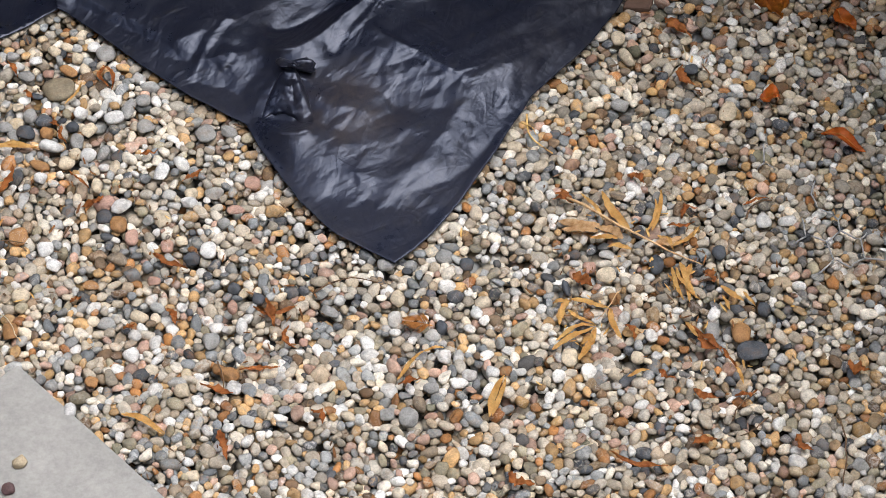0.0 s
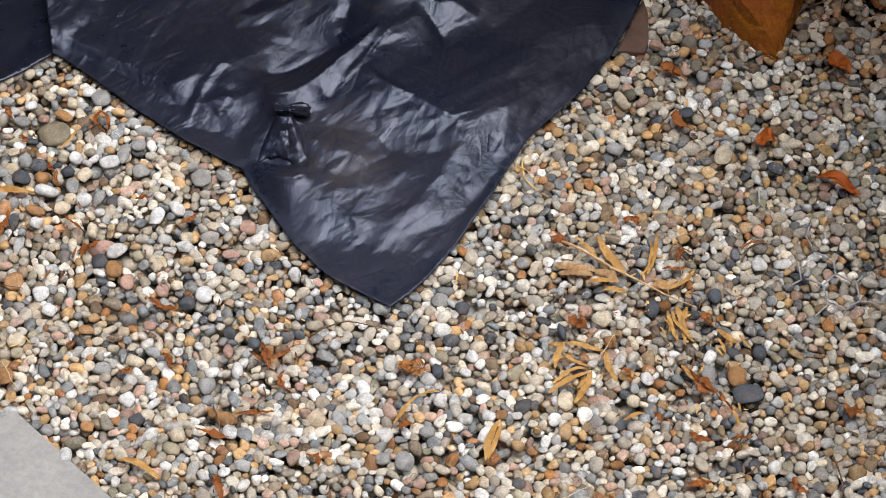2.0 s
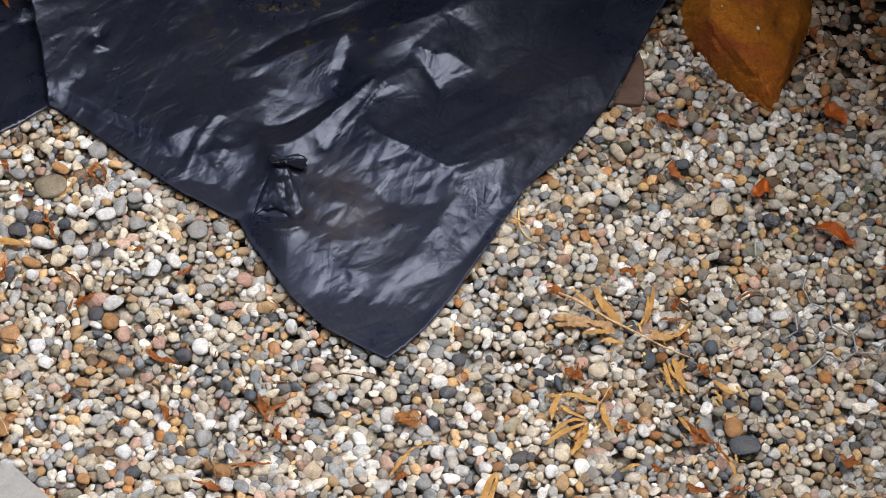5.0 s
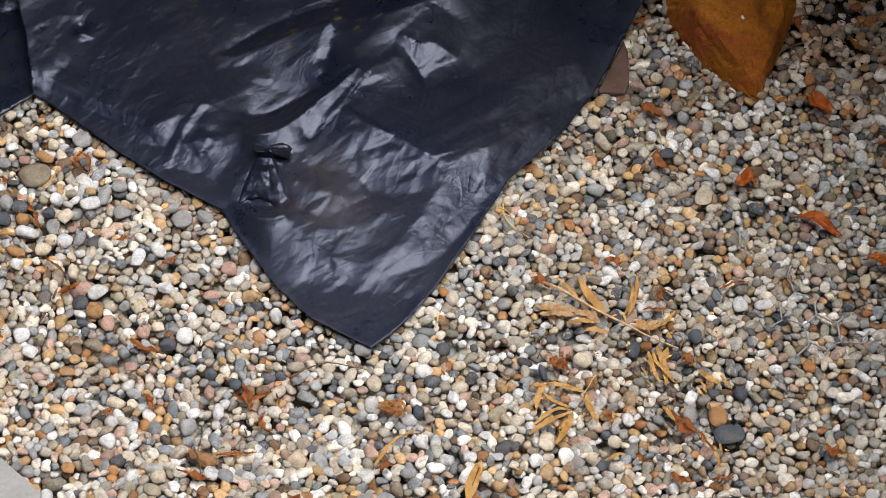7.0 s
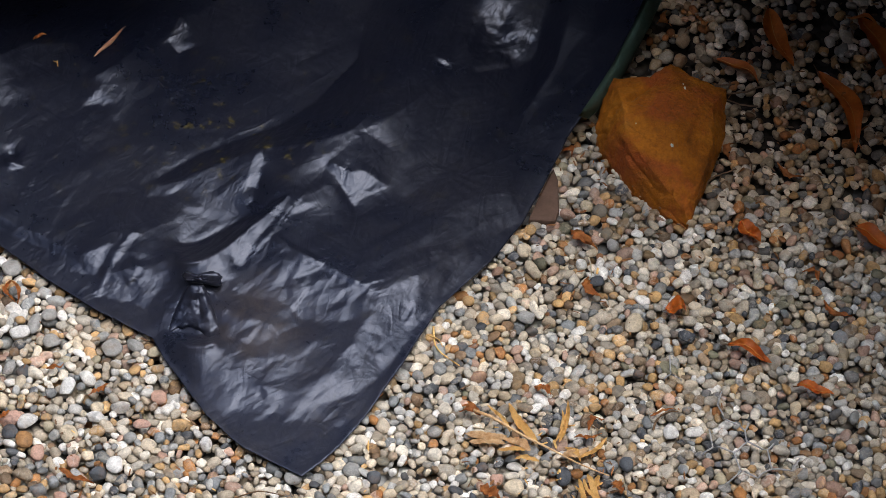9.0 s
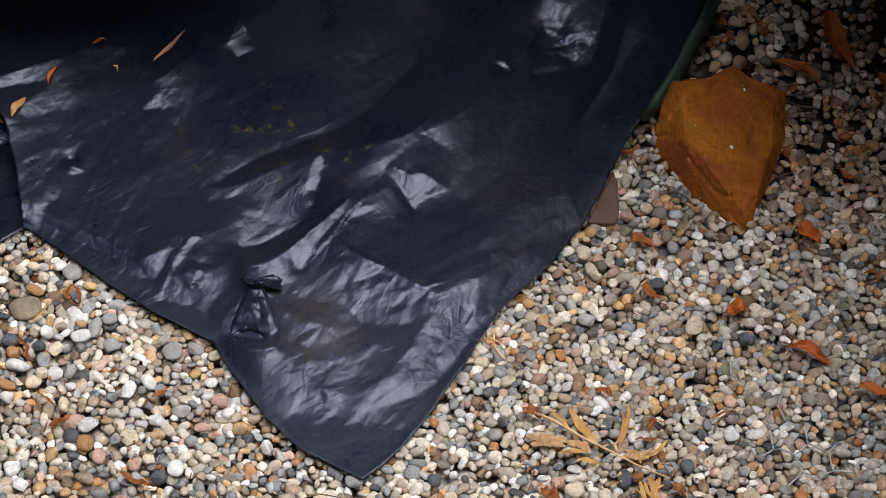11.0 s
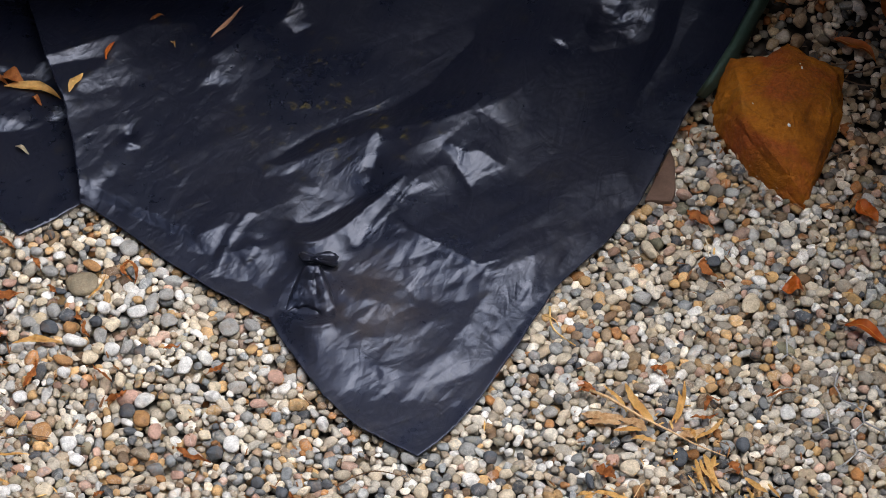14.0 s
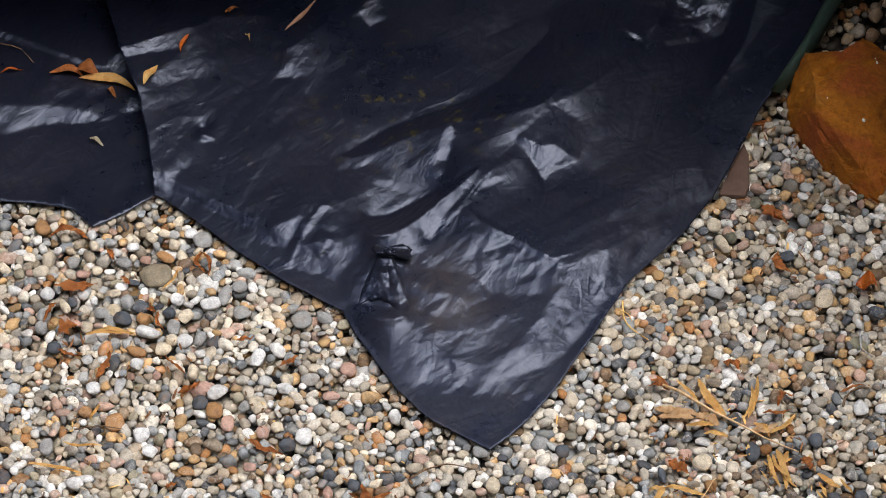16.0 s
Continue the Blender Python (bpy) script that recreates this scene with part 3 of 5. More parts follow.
MAIN_PANELS_E = [  # side strip, side edge, top cluster, top facet
    ("D", [(0.562, 1.058), (0.582, 1.026), (0.488, 0.850), (0.437, 0.721), (0.397, 0.665), (0.432, 0.808), (0.494, 0.939)]),
    ("D", [(0.594, 1.196), (0.711, 1.192), (0.578, 0.891), (0.466, 0.677), (0.418, 0.580), (0.397, 0.665), (0.437, 0.721), (0.488, 0.850), (0.582, 1.026)]),
    ("m", [(0.366, 1.204), (0.511, 1.199), (0.468, 1.046), (0.420, 0.987), (0.348, 0.974), (0.347, 1.050)]),
    ("d", [(0.353, 1.047), (0.404, 1.042), (0.412, 0.996), (0.354, 0.980)]),
    ("W", [(0.414, 1.066), (0.476, 1.091), (0.462, 1.043), (0.420, 0.990)]),
    ("W", [(0.376, 1.188), (0.430, 1.155), (0.403, 1.078), (0.372, 1.067)]),
    ("W", [(0.350, 0.980), (0.412, 0.996), (0.422, 0.983), (0.351, 0.969)]),
]
MAIN_PANELS_F = [  # crest, crest dim, crest slope, crest tip, crest bright, crest fold, crest dip, crest dip lit
    ("d", [(-0.310, 0.653), (-0.193, 0.654), (-0.097, 0.736), (-0.070, 0.784), (-0.046, 0.680), (-0.077, 0.622), (-0.183, 0.550), (-0.256, 0.547), (-0.330, 0.580)]),
    ("D", [(-0.310, 0.653), (-0.204, 0.685), (-0.183, 0.642), (-0.278, 0.586)]),
    ("M", [(-0.183, 0.621), (-0.097, 0.736), (-0.075, 0.767), (-0.076, 0.681), (-0.140, 0.599)]),
    ("W", [(-0.097, 0.693), (-0.081, 0.764), (-0.066, 0.781), (-0.060, 0.769), (-0.072, 0.681)]),
    ("m", [(-0.140, 0.665), (-0.082, 0.670), (-0.087, 0.622), (-0.125, 0.612)]),
    ("B", [(-0.209, 0.646), (-0.140, 0.620), (-0.142, 0.610), (-0.214, 0.632)]),
    ("D", [(-0.060, 0.778), (0.033, 0.789), (-0.010, 0.693), (0.009, 0.681), (-0.044, 0.671), (-0.067, 0.709)]),
    ("M", [(-0.012, 0.693), (0.053, 0.763), (0.130, 0.826), (0.064, 0.745), (0.031, 0.720)]),
]
MAIN_PANELS_G = [  # glint dark, glint, above glint, pocket, pocket left, fold, fold line
    ("D", [(0.014, 0.678), (0.061, 0.731), (0.099, 0.644), (0.108, 0.615), (0.040, 0.635)]),
    ("W", [(0.064, 0.741), (0.080, 0.743), (0.097, 0.715), (0.127, 0.724), (0.171, 0.678), (0.120, 0.660), (0.109, 0.617), (0.097, 0.647)]),
    ("d", [(0.064, 0.748), (0.130, 0.823), (0.182, 0.770), (0.172, 0.684), (0.127, 0.729), (0.097, 0.721)]),
    ("K", [(-0.267, 0.542), (-0.183, 0.550), (-0.077, 0.622), (-0.010, 0.673), (-0.128, 0.545), (-0.183, 0.506), (-0.225, 0.504)]),
    ("D", [(-0.458, 0.629), (-0.352, 0.620), (-0.267, 0.568), (-0.183, 0.550), (-0.267, 0.539), (-0.330, 0.577)]),
    ("W", [(-0.008, 0.676), (-0.130, 0.543), (-0.115, 0.490), (-0.099, 0.500), (-0.083, 0.548), (-0.035, 0.616)]),
    ("d", [(-0.004, 0.672), (0.011, 0.667), (-0.030, 0.606), (-0.078, 0.534), (-0.082, 0.546), (-0.035, 0.615)]),
]
MAIN_PANELS_H = [  # fold line, fold right, fold right spot, fold under, fold under glint, notch dark, brown hollow
    ("W", [(0.011, 0.667), (0.017, 0.664), (-0.046, 0.570), (-0.089, 0.503), (-0.099, 0.500), (-0.076, 0.535), (-0.030, 0.606)]),
    ("d", [(0.017, 0.667), (0.062, 0.691), (0.108, 0.614), (0.124, 0.611), (-0.010, 0.540), (-0.039, 0.563)]),
    ("B", [(-0.013, 0.620), (0.010, 0.641), (0.038, 0.646), (0.002, 0.615)]),
    ("M", [(-0.115, 0.487), (-0.046, 0.565), (-0.039, 0.512), (-0.026, 0.402), (-0.100, 0.418), (-0.141, 0.447)]),
    ("B", [(-0.094, 0.500), (-0.084, 0.497), (-0.084, 0.452), (-0.089, 0.466)]),
    ("K", [(-0.039, 0.566), (-0.010, 0.540), (0.027, 0.535), (0.068, 0.481), (0.001, 0.527)]),
    ("D", [(-0.010, 0.540), (0.124, 0.611), (0.242, 0.656), (0.283, 0.627), (0.216, 0.531), (0.149, 0.424), (0.067, 0.474), (0.016, 0.524)]),
]
MAIN_PANELS_I = [  # facet blue, facet sliver, facet streak, facet rim, middle, dusty front
    ("M", [(-0.039, 0.560), (0.001, 0.527), (0.067, 0.471), (0.137, 0.417), (0.111, 0.351), (0.054, 0.360), (0.003, 0.357), (-0.026, 0.402)]),
    ("W", [(-0.041, 0.562), (-0.033, 0.539), (-0.024, 0.484), (-0.021, 0.405), (-0.029, 0.443), (-0.034, 0.498)]),
    ("B", [(-0.018, 0.484), (-0.001, 0.442), (0.008, 0.361), (-0.002, 0.368), (-0.013, 0.416)]),
    ("B", [(0.068, 0.477), (0.137, 0.424), (0.134, 0.411), (0.067, 0.464)]),
    ("d", [(-0.141, 0.447), (-0.100, 0.418), (-0.026, 0.402), (0.003, 0.357), (-0.039, 0.343), (-0.142, 0.395), (-0.154, 0.434)]),
    ("M", [(-0.145, 0.396), (-0.039, 0.343), (-0.025, 0.269), (-0.011, 0.204), (-0.027, 0.153), (-0.082, 0.167), (-0.122, 0.273), (-0.146, 0.353)]),
]
MAIN_PANELS_J = [  # left flank, left flank lit, left flank glint, centre dark, hem right, hem right dim
    ("m", [(-0.245, 0.310), (-0.152, 0.320), (-0.122, 0.273), (-0.082, 0.167), (-0.052, 0.153), (-0.062, 0.126), (-0.098, 0.085), (-0.173, 0.190), (-0.234, 0.276)]),
    ("B", [(-0.183, 0.275), (-0.142, 0.260), (-0.102, 0.155), (-0.143, 0.156), (-0.183, 0.222)]),
    ("W", [(-0.086, 0.206), (-0.069, 0.212), (-0.052, 0.166), (-0.066, 0.164)]),
    ("W", [(-0.062, 0.192), (-0.037, 0.163), (-0.052, 0.141)]),
    ("d", [(0.003, 0.357), (0.111, 0.351), (0.094, 0.312), (0.046, 0.238), (-0.006, 0.165), (-0.019, 0.217), (-0.034, 0.322)]),
    ("B", [(0.344, 0.534), (0.223, 0.462), (0.140, 0.410), (0.105, 0.318), (0.051, 0.241), (-0.007, 0.152), (0.049, 0.163), (0.132, 0.212), (0.203, 0.328), (0.263, 0.423), (0.329, 0.493)]),
    ("m", [(0.140, 0.410), (0.175, 0.423), (0.093, 0.279), (0.019, 0.170), (-0.007, 0.152), (0.051, 0.241), (0.105, 0.318)]),
]
MAIN_PANELS_K = [  # hem right glint, hem upper, hem upper glint, hem turn, tip, tip fold
    ("W", [(0.234, 0.459), (0.249, 0.461), (0.167, 0.336), (0.134, 0.277), (0.126, 0.291), (0.168, 0.369)]),
    ("W", [(0.298, 0.494), (0.314, 0.493), (0.252, 0.407), (0.233, 0.387)]),
    ("d", [(0.283, 0.627), (0.397, 0.665), (0.379, 0.592), (0.344, 0.534), (0.223, 0.462), (0.149, 0.424), (0.216, 0.531)]),
    ("B", [(0.382, 0.598), (0.361, 0.596), (0.311, 0.549), (0.344, 0.566)]),
    ("D", [(0.420, 0.577), (0.377, 0.560), (0.341, 0.516), (0.274, 0.422), (0.218, 0.330), (0.164, 0.250), (0.142, 0.199), (0.162, 0.211), (0.201, 0.275), (0.256, 0.377), (0.352, 0.478)]),
    ("M", [(-0.093, 0.076), (-0.052, 0.128), (-0.007, 0.152), (0.049, 0.163), (0.132, 0.209), (0.110, 0.148), (0.058, 0.093), (-0.043, 0.083)]),
    ("D", [(-0.095, 0.084), (-0.060, 0.126), (-0.006, 0.160), (-0.042, 0.120), (-0.088, 0.073)]),
]
MAIN_PANELS_L = [  # tip low, hem left, hem left rim, hem fin, hem wing, hem gap, hem ridge
    ("D", [(-0.103, 0.070), (-0.043, 0.083), (0.063, 0.092), (0.072, 0.076), (-0.003, -0.002)]),
    ("D", [(-0.601, 0.635), (-0.530, 0.584), (-0.408, 0.516), (-0.378, 0.455), (-0.359, 0.424), (-0.266, 0.383), (-0.255, 0.310), (-0.276, 0.330), (-0.369, 0.392), (-0.464, 0.473), (-0.605, 0.603)]),
    ("B", [(-0.601, 0.656), (-0.529, 0.595), (-0.483, 0.585), (-0.456, 0.556), (-0.408, 0.527), (-0.408, 0.516), (-0.466, 0.547), (-0.520, 0.578), (-0.595, 0.633)]),
    ("W", [(-0.610, 0.597), (-0.608, 0.678), (-0.599, 0.673), (-0.597, 0.597)]),
    ("B", [(-0.408, 0.524), (-0.346, 0.558), (-0.366, 0.495), (-0.379, 0.471)]),
    ("D", [(-0.346, 0.558), (-0.314, 0.579), (-0.350, 0.495), (-0.375, 0.434), (-0.379, 0.471), (-0.366, 0.495)]),
    ("W", [(-0.314, 0.579), (-0.290, 0.584), (-0.345, 0.495), (-0.363, 0.422), (-0.374, 0.433), (-0.352, 0.495)]),
]
MAIN_PANELS_M = [  # hem back, hem face, hem face glint, lobe, under knot, beside knot
    ("d", [(-0.337, 0.494), (-0.288, 0.581), (-0.225, 0.529), (-0.214, 0.449), (-0.277, 0.492), (-0.308, 0.507)]),
    ("m", [(-0.357, 0.427), (-0.341, 0.488), (-0.308, 0.504), (-0.271, 0.424), (-0.266, 0.383)]),
    ("B", [(-0.308, 0.493), (-0.292, 0.486), (-0.261, 0.421), (-0.285, 0.424)]),
    ("D", [(-0.282, 0.454), (-0.245, 0.442), (-0.212, 0.449), (-0.240, 0.349), (-0.253, 0.290), (-0.265, 0.350), (-0.261, 0.417)]),
    ("K", [(-0.250, 0.340), (-0.183, 0.327), (-0.147, 0.342), (-0.152, 0.310), (-0.204, 0.304)]),
    ("D", [(-0.173, 0.421), (-0.150, 0.407), (-0.145, 0.346), (-0.168, 0.333)]),
]
MAIN_PANELS = MAIN_PANELS_A + MAIN_PANELS_B + MAIN_PANELS_C + MAIN_PANELS_D + MAIN_PANELS_E + MAIN_PANELS_F + MAIN_PANELS_G + MAIN_PANELS_H + MAIN_PANELS_I + MAIN_PANELS_J + MAIN_PANELS_K + MAIN_PANELS_L + MAIN_PANELS_M


def slope(A, B):
    """The even rise of the heap behind its front edges."""
    line = 0.385 * A + 1.165 * (np.sqrt(A * A + 0.012) - 0.08)
    rise = np.maximum(B - line - 0.04, 0)
    return 0.012 + 0.32 * rise * rise / (rise + 0.35)


FRONT_LIFT = [0.0145] * 11 + [0.016, 0.022, 0.025, 0.023, 0.019]
SIDE_LIFT = [0.026, 0.04, 0.058, 0.078, 0.10, 0.118]
main_film = film(FRONT + SIDE + BACK, FRONT_LIFT + SIDE_LIFT + [None] * len(BACK), MAIN_PANELS, slope, -0.80, 0.76, -0.02, 1.54)
NECK = [(-0.187, 0.418, 0.055, 1.0), (-0.318, 0.476, 0.045, 1.0), (0.403, 1.063, 0.06, 0.6)]


def led_to_rim(A, B, h):
    """The height h led evenly into the lift of the sheet's own edge."""
    near, lift = np.full(A.shape, 9.0), np.zeros(A.shape)
    edge, lifts = FRONT + SIDE, FRONT_LIFT + SIDE_LIFT
    for k in range(len(edge) - 1):
        d, t = seg_dist(A, B, edge[k], edge[k + 1])
        closer = d < near
        near[closer], lift[closer] = d[closer], (lifts[k] + (lifts[k + 1] - lifts[k]) * t)[closer]
    w = np.exp(-(near / 0.010) ** 2)
    return h * (1 - w) + lift * w


def main_height(A, B):
    soft = smooth_step(outline_distance(A, B, FRONT + SIDE) / 0.05)
    busy = np.clip(1.25 - np.hypot((A - 0.0) / 0.55, (B - 0.38) / 0.40), 0.35, 1)
    small = (facets(A, B, 0.045, 0.0034, 21, 1.8, 0.75) + facets(A, B, 0.018, 0.0015, 22, 2.0, 0.9)) * busy
    # the gathered neck, the hem beside it and the top of the long fold are crumpled tighter
    for a, b, reach, much in NECK:
        small = small + much * (facets(A, B, 0.021, 0.004, 41, 1.0, 0.2) + facets(A, B, 0.011, 0.0018, 42, 1.0, 0.2)) * np.exp(-((A - a) ** 2 + (B - b) ** 2) / reach ** 2)
    h = led_to_rim(A, B, np.maximum(main_film(A, B) + small * (0.3 + 0.7 * soft), 0.0135))
    under = inside(A, B, SECOND)
    return np.where(under, np.maximum(h, second_height(A, B) + 0.004), h)


main_sheet = sheet("plastic_sheet", MAIN, 0.0038, main_height, 3)
tagged(main_sheet, "crumpled dusty black plastic sheet heaped over the gravel", "plastic sheet")


def cloth_points(A, B, lift):
    """Places on the main sheet, raised by lift."""
    h = main_height(A, B) + lift
    return np.stack([A * (1 - 0.197 * h), B - (0.754 + 0.197 * B) * h, h], 1)


def fan_bm(bm, neck, left, right, narrow, low, high, folds, seed, curl=0.0, bulge=0.10, crush=0.35):
    """A gathered end of film that fans out of the neck into crisp pleats, its sides and end running into the sheet."""
    rows, cols = 26, 44
    rng = random.Random(seed)
    knees = sorted(rng.uniform(0.03, 0.97) for _ in range(2 * folds - 1))
    knees = [0.0] + knees + [1.0]
    rise = [(1 if k % 2 else 0) * rng.uniform(0.6, 1.0) for k in range(len(knees))]
    mid = ((left[0] + right[0]) / 2, (left[1] + right[1]) / 2)
    side = ((right[0] - left[0]) / 2, (right[1] - left[1]) / 2)
    A, B, L = [], [], []
    for i in range(rows + 1):
        u = i / rows
        spread = narrow + (1 - narrow) * u ** 0.85
        for j in range(cols + 1):
            v = j / cols
            bow = bulge * u * (1 - (2 * v - 1) ** 2)
            w = (2 * v - 1) * spread
            x = neck[0] + (mid[0] - neck[0]) * (u + bow) + side[0] * w
            y = neck[1] + (mid[1] - neck[1]) * (u + bow) + side[1] * w
            pleat = float(np.interp(v + 0.05 * (1 - u) * math.sin(9 * v + seed), knees, rise))
            ragged = 1 + 0.26 * u * noise.noise((v * 2.3, seed, 0.5)) + 0.08 * u * noise.noise((v * 9, seed, 2.5))
            x, y = neck[0] + (x - neck[0]) * ragged, neck[1] + (y - neck[1]) * ragged
            z = low + (high - low) * ((1 - u) * 0.55 + pleat * (0.35 + 0.65 * u ** 0.6)) * (1 - 0.6 * abs(2 * v - 1) ** 2)
            z += 0.10 * max(0.0, y - 0.340) + 0.25 * max(0.0, y - 0.445) - 0.010 * abs(2 * v - 1) ** 9 - curl * max(0.0, (u - 0.90) / 0.10) ** 1.5
            A.append(x)
            B.append(y)
            L.append(z)
    A, B = np.array(A), np.array(B)
    co = cloth_points(A, B, np.array(L) + facets(A, B, 0.016, 0.0028 * crush, seed, 1.3, 1.3) + facets(A, B, 0.008, 0.0010 * crush, seed + 1, 1.0, 0.4))
    vs = [bm.verts.new(p) for p in co.tolist()]
    for i in range(rows):
        for j in range(cols):
            k = i * (cols + 1) + j
            bm.faces.new((vs[k], vs[k + cols + 1], vs[k + cols + 2], vs[k + 1]))
    return bm


def film_part(name, bm, label):
    bmesh.ops.recalc_face_normals(bm, faces=bm.faces)
    ob = part(name, bm, M_SHEET, main_sheet, label)
    ob.data.set_sharp_from_angle(angle=radians(38))
    thick = ob.modifiers.new("film", "SOLIDIFY")
    thick.thickness, thick.offset = 0.0005, -1
    return ob


# the tied neck: a loose tail below it, two short ears beside it, a wrapped band round it
NECK_AT = (-0.181, 0.465)
film_part("tail", fan_bm(bmesh.new(), (-0.191, 0.449), (-0.146, 0.342), (-0.245, 0.340), 0.30, 0.0045, 0.0085, 2, 7, 0.010, 0.10, 1.0), "creased loose end of gathered plastic below the knot")
film_part("ear", fan_bm(bmesh.new(), NECK_AT, (-0.204, 0.457), (-0.204, 0.482), 0.6, 0.003, 0.0055, 2, 8, 0.006, 0.45, 0.7), "short crumpled ear of gathered plastic")
film_part("ear", fan_bm(bmesh.new(), NECK_AT, (-0.158, 0.483), (-0.144, 0.439), 0.5, 0.003, 0.006, 2, 13, 0.006, 0.4, 0.7), "short crumpled ear of gathered plastic")
centre = Vector(cloth_points(np.array([NECK_AT[0]]), np.array([NECK_AT[1]]), np.array([0.019]))[0].tolist())
bm = bmesh.new()
for v in bmesh.ops.create_icosphere(bm, subdivisions=4, radius=1)["verts"]:
    fold = 1 - abs(noise.noise(v.co * Vector((1.3, 4.0, 1.3)) + Vector((4, 0, 2)))) * 1.6
    v.co = centre + Vector((v.co.x * 0.010, v.co.y * 0.008, v.co.z * 0.009)) * (0.62 + 0.45 * fold)
knot = part("knot", bm, M_SHEET, main_sheet, "twisted knot of gathered plastic")
knot.data.set_sharp_from_angle(angle=radians(38))


# ---- gravel ----
def stone_template(seed, rings):
    """A rounded pebble of unit half-length: a cube sphere, squeezed and dented."""
    rng = random.Random(seed)
    n = rings
    pts, faces, index = [], [], {}

    def vert(p):
        key = tuple(round(c, 4) for c in p)
        if key not in index:
            index[key] = len(pts)
            pts.append(Vector(p).normalized())
        return index[key]

    for ax in range(3):
        for s in (-1, 1):
            grid = [[None] * (n + 1) for _ in range(n + 1)]
            for i in range(n + 1):
                for j in range(n + 1):
                    p = [0, 0, 0]
                    p[ax], p[(ax + 1) % 3], p[(ax + 2) % 3] = s, math.tan((i / n - 0.5) * math.pi / 2), math.tan((j / n - 0.5) * math.pi / 2)
                    grid[i][j] = vert(p)
            for i in range(n):
                for j in range(n):
                    q = (grid[i][j], grid[i + 1][j], grid[i + 1][j + 1], grid[i][j + 1])
                    faces.append(q if s > 0 else q[::-1])
    power = rng.uniform(0.78, 1.0)
    cuts = [(Vector((rng.gauss(0, 1), rng.gauss(0, 1), rng.gauss(0, 0.8))).normalized(), rng.uniform(0.5, 0.88)) for _ in range(rng.choice((1, 2, 3, 4, 5, 6)))]
    out = []
    for p in pts:
        q = Vector([math.copysign(abs(c) ** power, c) for c in p])
        q *= 1 + 0.16 * noise.noise(p * 1.1 + Vector((seed * 3.7, 0, 0))) + 0.05 * noise.noise(p * 2.6 + Vector((0, seed * 1.9, 0)))
        for nrm, far in cuts:
            over = q.dot(nrm) - far
            if over > 0:
                q -= nrm * over * 0.78
        out.append(q)
    return np.array(out), np.array(faces)


def scatter(count, x0, x1, y0, y1, size, rng, rounds):
    """Pebble centres pushed apart until they lie side by side."""
    from mathutils.kdtree import KDTree
    P = np.stack([rng.uniform(x0, x1, count), rng.uniform(y0, y1, count)], 1)
    R = size * np.clip(np.exp(rng.normal(0, 0.25, count)), 0.5, 1.7)
    big = R.max() * 2
    for _ in range(rounds):
        tree = KDTree(count)
        for k, (x, y) in enumerate(P.tolist()):
            tree.insert((x, y, 0), k)
        tree.balance()
        move = np.zeros_like(P)
        for k, (x, y) in enumerate(P.tolist()):
            for co, j, d in tree.find_range((x, y, 0), R[k] * 2.1):
                want = R[k] + R[j]
                if j != k and d < want:
                    g = 0.35 * (want - d) / max(d, 1e-5)
                    move[k, 0] += (x - co[0]) * g
                    move[k, 1] += (y - co[1]) * g
        P += np.clip(move, -size, size)
    return P, R


SLAB = [(-0.658, -0.202), (-0.524, -0.347), (-0.254, -0.640), (-0.489, -0.895), (-0.942, -0.449), (-0.799, -0.323)]


def gravel(name, P, R, z, rings, seed, flat=1.0):
    rng = np.random.default_rng(seed)
    shapes = [stone_template(seed * 40 + k, rings) for k in range(20)]
    V, Fc, start = [], [], 0
    for (x, y), r in zip(P.tolist(), R.tolist()):
        co, faces = shapes[rng.integers(len(shapes))]
        long = rng.uniform(1.0, 1.38)
        s = np.array([r * long * 1.0, r / long ** 0.6 * 1.0, r * rng.uniform(0.5, 0.8) * flat])
        e = Euler((rng.normal(0, 0.24), rng.normal(0, 0.24), rng.uniform(0, 6.28)))
        m = np.array(e.to_matrix())
        pts = (co * s) @ m.T
        pts += (x, y, z + rng.normal(0, 0.003) - max(0.0, pts[:, 2].max() - 0.0125))
        V.append(pts)
        Fc.append(faces + start)
        start += len(co)
    V, Fc = np.concatenate(V), np.concatenate(Fc)
    me = bpy.data.meshes.new(name)
    me.vertices.add(len(V))
    me.vertices.foreach_set("co", V.astype(np.float32).ravel())
    me.loops.add(Fc.size)
    me.loops.foreach_set("vertex_index", Fc.astype(np.int32).ravel())
    me.polygons.add(len(Fc))
    me.polygons.foreach_set("loop_start", np.arange(0, Fc.size, 4, dtype=np.int32))
    me.update(calc_edges=True)
    me.shade_smooth()
    me.materials.append(M_GRAVEL)
    return new(name, me)


def open_ground(P, covered=0.05):
    A, B = P[:, 0], P[:, 1]
    hidden = inside(A, B, MAIN) & (outline_distance(A, B, MAIN + MAIN[:1]) > covered)
    hidden |= inside(A, B, SECOND) & (outline_distance(A, B, SECOND + SECOND[:1]) > covered)
    hidden |= inside(A, B, SLAB)
    return ~hidden


TONES = {"WHITE": (0.74, 0.73, 0.70), "CREAM": (0.66, 0.56, 0.41), "GREY": (0.34, 0.335, 0.32), "SLATE": (0.085, 0.095, 0.11), "RUST": (0.40, 0.21, 0.085), "PINK": (0.50, 0.31, 0.24)}
BLANKS = []
for k in range(14):
    co, faces = stone_template(900 + k, 5)
    me = bpy.data.meshes.new("pebble")
    me.from_pydata(co.tolist(), [], faces.tolist())
    me.shade_smooth()
    BLANKS.append(me)


